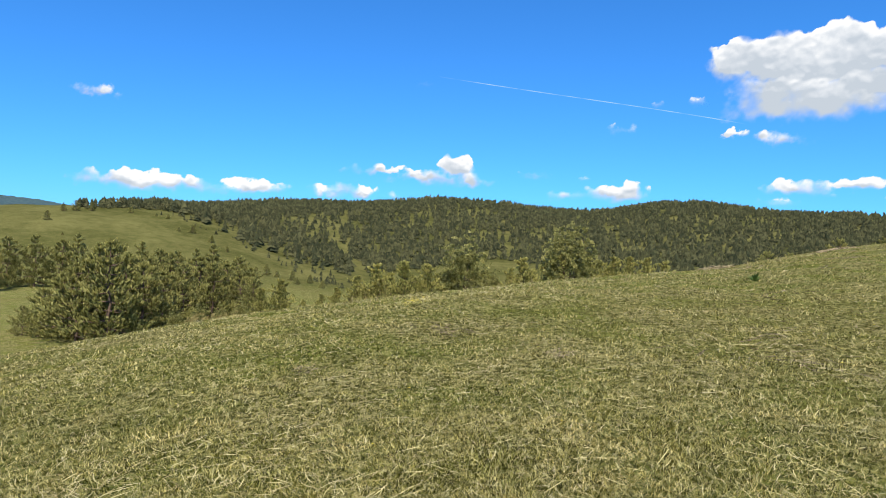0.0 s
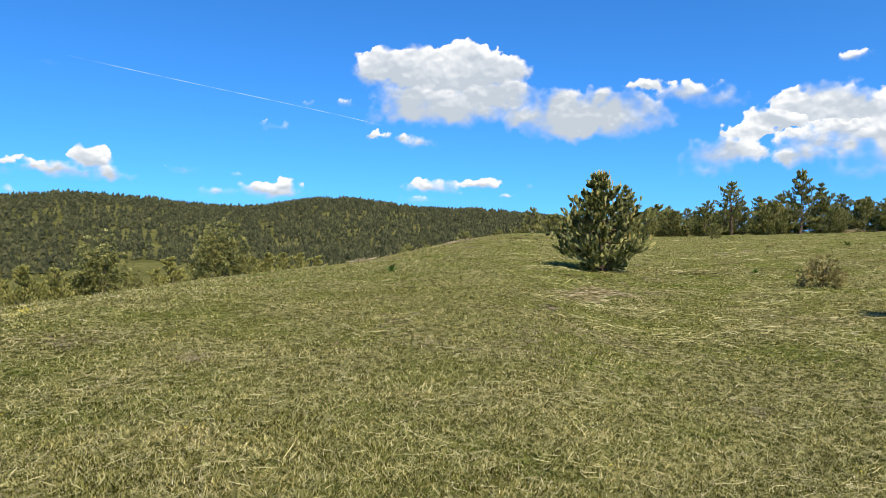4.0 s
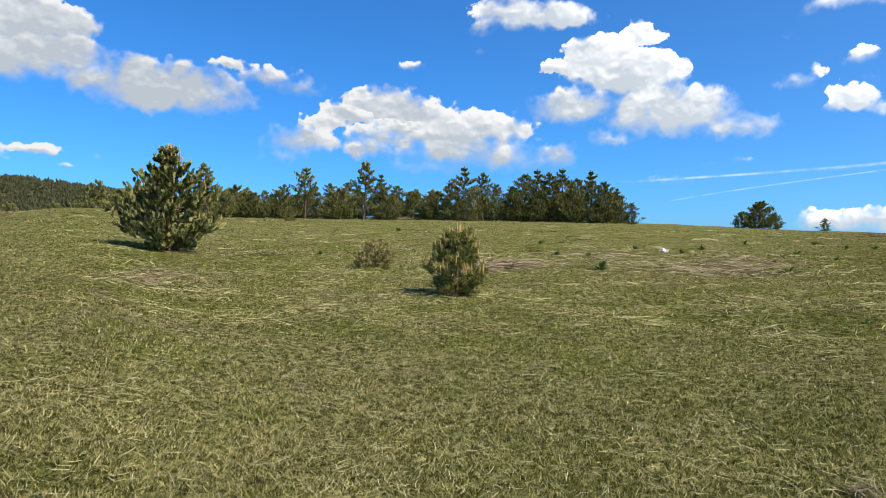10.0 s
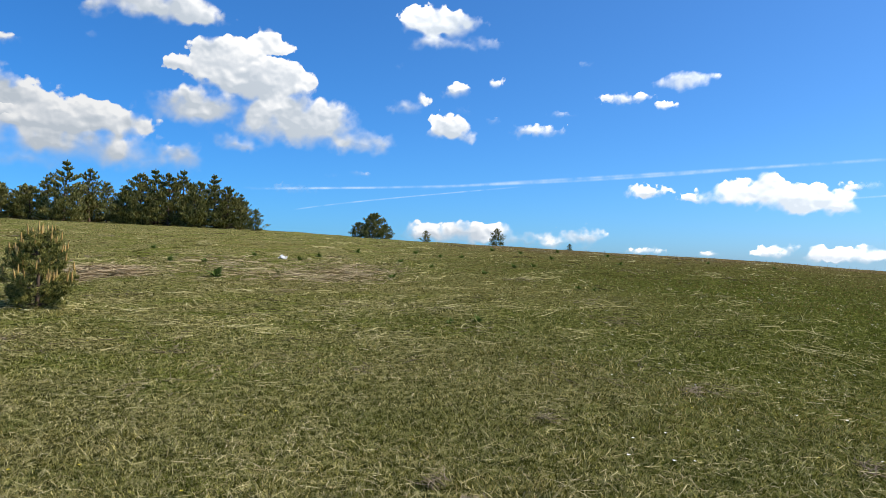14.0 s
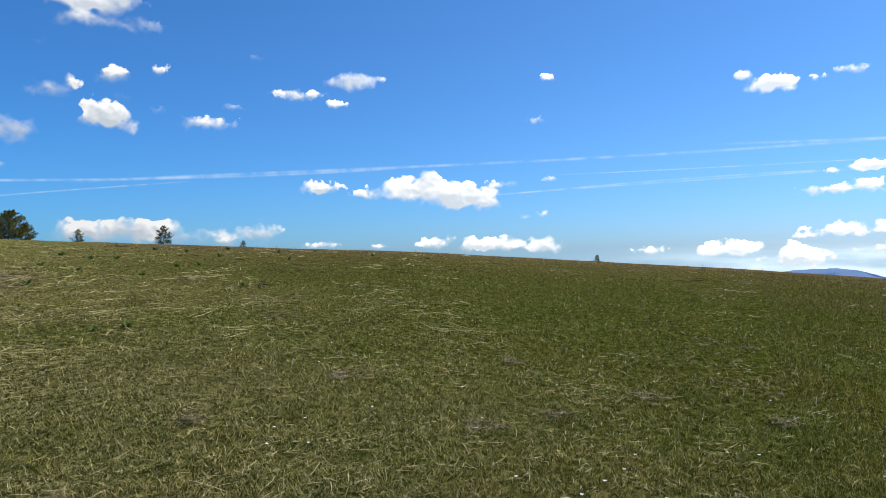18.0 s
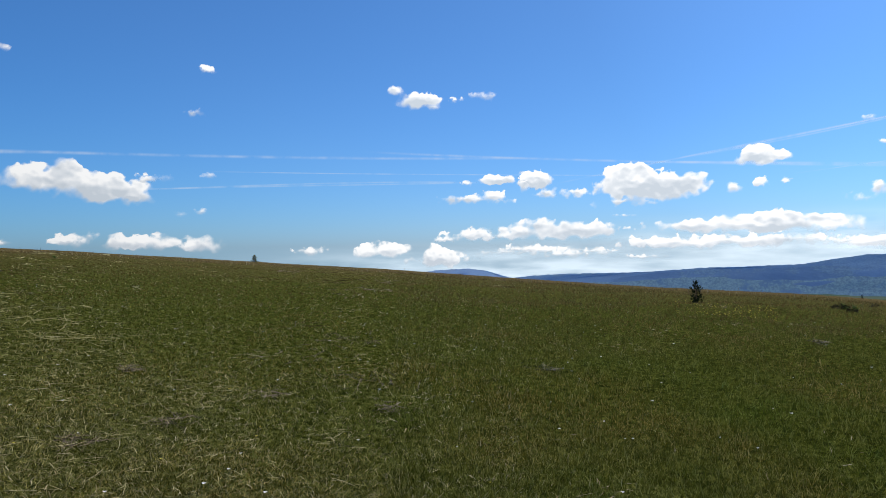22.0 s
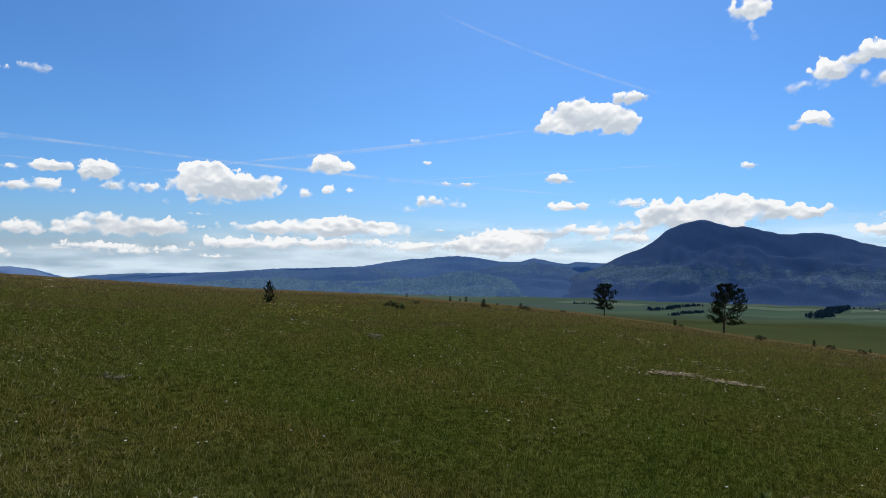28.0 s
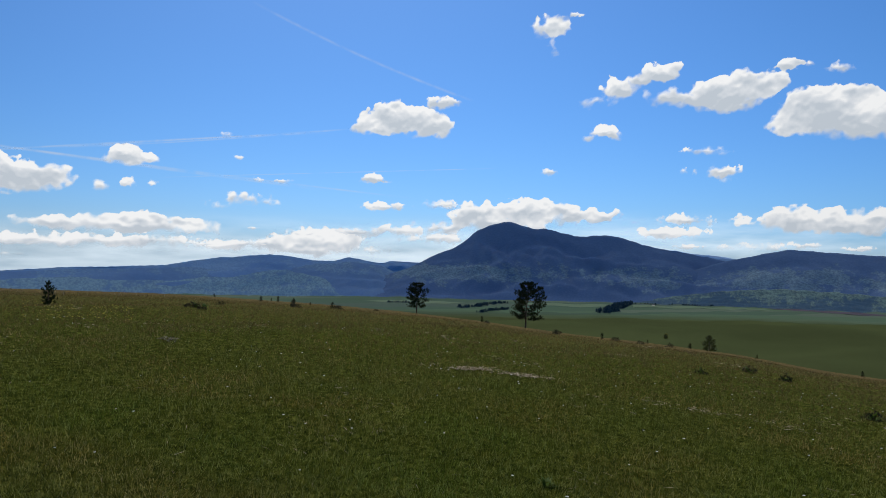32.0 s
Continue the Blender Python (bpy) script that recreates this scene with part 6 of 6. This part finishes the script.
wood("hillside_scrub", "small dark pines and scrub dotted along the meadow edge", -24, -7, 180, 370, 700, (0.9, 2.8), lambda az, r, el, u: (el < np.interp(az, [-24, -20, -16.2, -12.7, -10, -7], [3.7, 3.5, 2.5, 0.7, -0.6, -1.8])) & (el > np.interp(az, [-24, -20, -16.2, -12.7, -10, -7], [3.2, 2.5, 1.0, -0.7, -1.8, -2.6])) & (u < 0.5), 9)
for n_tree in range(46):
    again((low_pine, broad_pine)[n_tree % 3 == 0 and n_tree < 27], 24.5 + n_tree * 0.5 + 0.3 * math.sin(n_tree * 2.3), 92 + 24 * abs(math.sin(n_tree * 1.37)), 61 * n_tree, 0.85 + 0.25 * math.sin(n_tree * 3.1), "low bushy pine in the thicket behind the pasture")



def tree_row(az0, r0, az1, r1, count, deep, size, seed):
    """A belt of trees between two places in the valley."""
    rng = np.random.default_rng(seed)
    a, b = bearing(az0, r0), bearing(az1, r1)
    t = rng.random(count)
    x, y = a.x + (b.x - a.x) * t + rng.normal(0, deep, count), a.y + (b.y - a.y) * t + rng.normal(0, deep, count)
    v, f = scatter(x, y, rng.uniform(*size, count), TEMPLATES, seed, (1.0, 1.6))
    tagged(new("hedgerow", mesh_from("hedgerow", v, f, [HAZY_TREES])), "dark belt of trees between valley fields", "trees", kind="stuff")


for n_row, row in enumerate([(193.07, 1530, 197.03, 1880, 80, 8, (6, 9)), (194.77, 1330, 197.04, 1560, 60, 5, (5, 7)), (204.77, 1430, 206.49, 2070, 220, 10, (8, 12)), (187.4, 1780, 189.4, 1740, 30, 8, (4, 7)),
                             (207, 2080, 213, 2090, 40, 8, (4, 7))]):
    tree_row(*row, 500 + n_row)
# ---------------------------------------------------------------- grass


def blades(name, label, material, count, r0, r1, tall, width, lean, seed, shape=None, az0=-46, az1=240, grow=0.0012, fade=None, even=False):
    """Single bent blades, sown evenly over the bearings and thinning outwards."""
    rng = np.random.default_rng(seed)
    az = rng.uniform(az0, az1, count)
    if fade:
        az = az[rng.random(count) > np.clip((az - fade[0]) / (fade[1] - fade[0]), 0, 1)]
    r = 1 / (1 / r1 + (1 / r0 - 1 / r1) * rng.random(len(az)) ** 1.15)
    if even:
        r = np.sqrt(rng.uniform(r0 * r0, r1 * r1, len(az)))
    x, y = r * np.sin(np.radians(az)), r * np.cos(np.radians(az))
    v, f = (shape or stalks)(x, y, rng, tall, width, lean, grow)
    return tagged(new(name, mesh_from(name, v, f, [material])), label, "grass", kind="stuff")


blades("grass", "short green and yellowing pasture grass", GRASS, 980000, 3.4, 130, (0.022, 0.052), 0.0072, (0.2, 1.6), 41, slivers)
blades("dry_grass", "pale straw stalks bent over among the grass", STRAW, 22000, 3.5, 110, (0.03, 0.07), 0.004, (0.9, 2.4), 42, az1=150)


blades("grass", "short green and yellowing pasture grass underfoot", GRASS, 120000, 0.12, 3.5, (0.02, 0.048), 0.007, (0.4, 2.0), 47, slivers, -180, 180, even=True)
blades("bent_grass", "thin pale bent blades underfoot", PALE_BLADE, 9000, 0.3, 3.5, (0.035, 0.08), 0.0023, (0.5, 1.9), 62, az0=-60, az1=178, fade=(80, 165), even=True)
blades("grass", "short green and yellowing pasture grass on the far side", GRASS, 40000, 3.4, 60, (0.02, 0.048), 0.007, (0.4, 2.0), 48, slivers, 240, 314)


def crest_stalks(count, az0, az1, seed):
    """Sparse taller stalks along the brow of the pasture."""
    rng = np.random.default_rng(seed)
    az = rng.uniform(az0, az1, count)
    az += 1.2 * np.sin(az * 3.1)
    r = np.interp(az, NEAR_AZ, NEAR_R) * rng.uniform(0.8, 1.12, count)
    v, f = stalks(r * np.sin(np.radians(az)), r * np.cos(np.radians(az)), rng, (0.08, 0.3), 0.004, (0.1, 0.7), 0.00045)
    tagged(new("tall_grass", mesh_from("tall_grass", v, f, [TAN])), "thin taller grass stalks along the brow", "grass", kind="stuff")


crest_stalks(900, 84, 172, 91)
crest_stalks(300, -10, 40, 92)


def lying_stalks(count, r1, az0, az1, length, seed, material=None, width=0.0026, r0=3.4, grow=0.0005):
    """Long dead stalks fallen flat on the sward, in loose drifts."""
    rng = np.random.default_rng(seed)
    drifts = count // 12
    az, r = rng.uniform(az0, az1, drifts), 1 / (1 / r1 + (1 / r0 - 1 / r1) * rng.random(drifts))
    thinning = rng.random(drifts) > np.clip((az - 85) / 70, 0, 1) * (az1 < 180)
    az, r = az[thinning], r[thinning]
    drifts = len(az)
    x = np.repeat(r * np.sin(np.radians(az)), 12) + rng.normal(0, 0.22, drifts * 12)
    y = np.repeat(r * np.cos(np.radians(az)), 12) + rng.normal(0, 0.22, drifts * 12)
    a = np.repeat(rng.uniform(0, 6.283, drifts), 12) + rng.normal(0, 0.6, len(x))
    verts, faces = fallen(x, y, a, rng, length, width, grow, 0.04)
    tagged(new("fallen_stalks", mesh_from("fallen_stalks", verts, faces, [material or STRAW])), "long pale dead stalks fallen on the short grass", "dry grass", kind="stuff")


lying_stalks(6000, 48, 34, 118, (0.12, 0.36), 59, PALE_BLADE, 0.004, 8.5, 0.0007)
lying_stalks(2400, 48, 20, 165, (0.1, 0.3), 60, GREY_LITTER, 0.004, 6.5, 0.0008)
lying_stalks(7000, 45, -36, 150, (0.05, 0.17), 45, width=0.0022)
lying_stalks(15000, 40, -38, 172, (0.06, 0.15), 49, PALE_BLADE, 0.0034)
blades("bent_grass", "thin pale bent blades standing over the short sward", PALE_BLADE, 130000, 3.4, 60, (0.035, 0.08), 0.0023, (0.5, 1.9), 52, az0=-40, az1=178, grow=0.0008, fade=(80, 165))
lying_stalks(1100, 30, 150, 232, (0.04, 0.1), 50, TAN)
lying_stalks(110, 30, 150, 232, (0.06, 0.16), 46, TAN)
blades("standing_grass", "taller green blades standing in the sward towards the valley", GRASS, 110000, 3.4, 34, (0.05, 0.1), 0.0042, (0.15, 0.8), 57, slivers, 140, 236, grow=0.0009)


def flowers(name, label, count, r0, r1, az0, az1, size, material, seed):
    """Tiny flower heads of a few petals, held above the grass."""
    rng = np.random.default_rng(seed)
    az, r = rng.uniform(az0, az1, count), np.sqrt(rng.uniform(r0 ** 2, r1 ** 2, count))
    x, y = r * np.sin(np.radians(az)), r * np.cos(np.radians(az))
    c = np.stack([x, y, height(x, y) + rng.uniform(0.05, 0.11, count)], 1)
    a = rng.uniform(0, 6.28, count)[:, None] + np.arange(6)[None] * 1.047
    s = size * rng.uniform(0.7, 1.2, count)[:, None]
    ring = np.stack([c[:, None, 0] + s * np.cos(a), c[:, None, 1] + s * np.sin(a), c[:, None, 2] + s * 0.15 * np.sin(a * 2) + 0.004], 2)
    verts = np.concatenate([c[:, None], ring], 1).reshape(-1, 3)
    q = np.arange(6)
    tri = np.stack([np.zeros(6, int), 1 + q, 1 + (q + 1) % 6], 1)
    faces = (np.arange(count)[:, None, None] * 7 + tri[None]).reshape(-1, 3)
    tagged(new(name, mesh_from(name, verts, faces, [material])), label, "flowers", kind="stuff")


flowers("white_flowers", "scattered tiny white flower heads in the grass", 420, 4, 16, 100, 228, 0.012, PETAL, 81)
flowers("yellow_flowers", "scattered tiny yellow flowers in the grass", 260, 4, 14, -34, 150, 0.009, YELLOW, 82)
flowers("gorse_flowers", "low clump of yellow blossom at the edge of the pasture", 26, 10.0, 10.5, -4.0, -2.3, 0.02, YELLOW, 83)
flowers("yellow_flower_patch", "spread of tiny yellow flowers beside the seedling pine", 260, 15.0, 18.5, 161.5, 168.5, 0.014, YELLOW, 84)
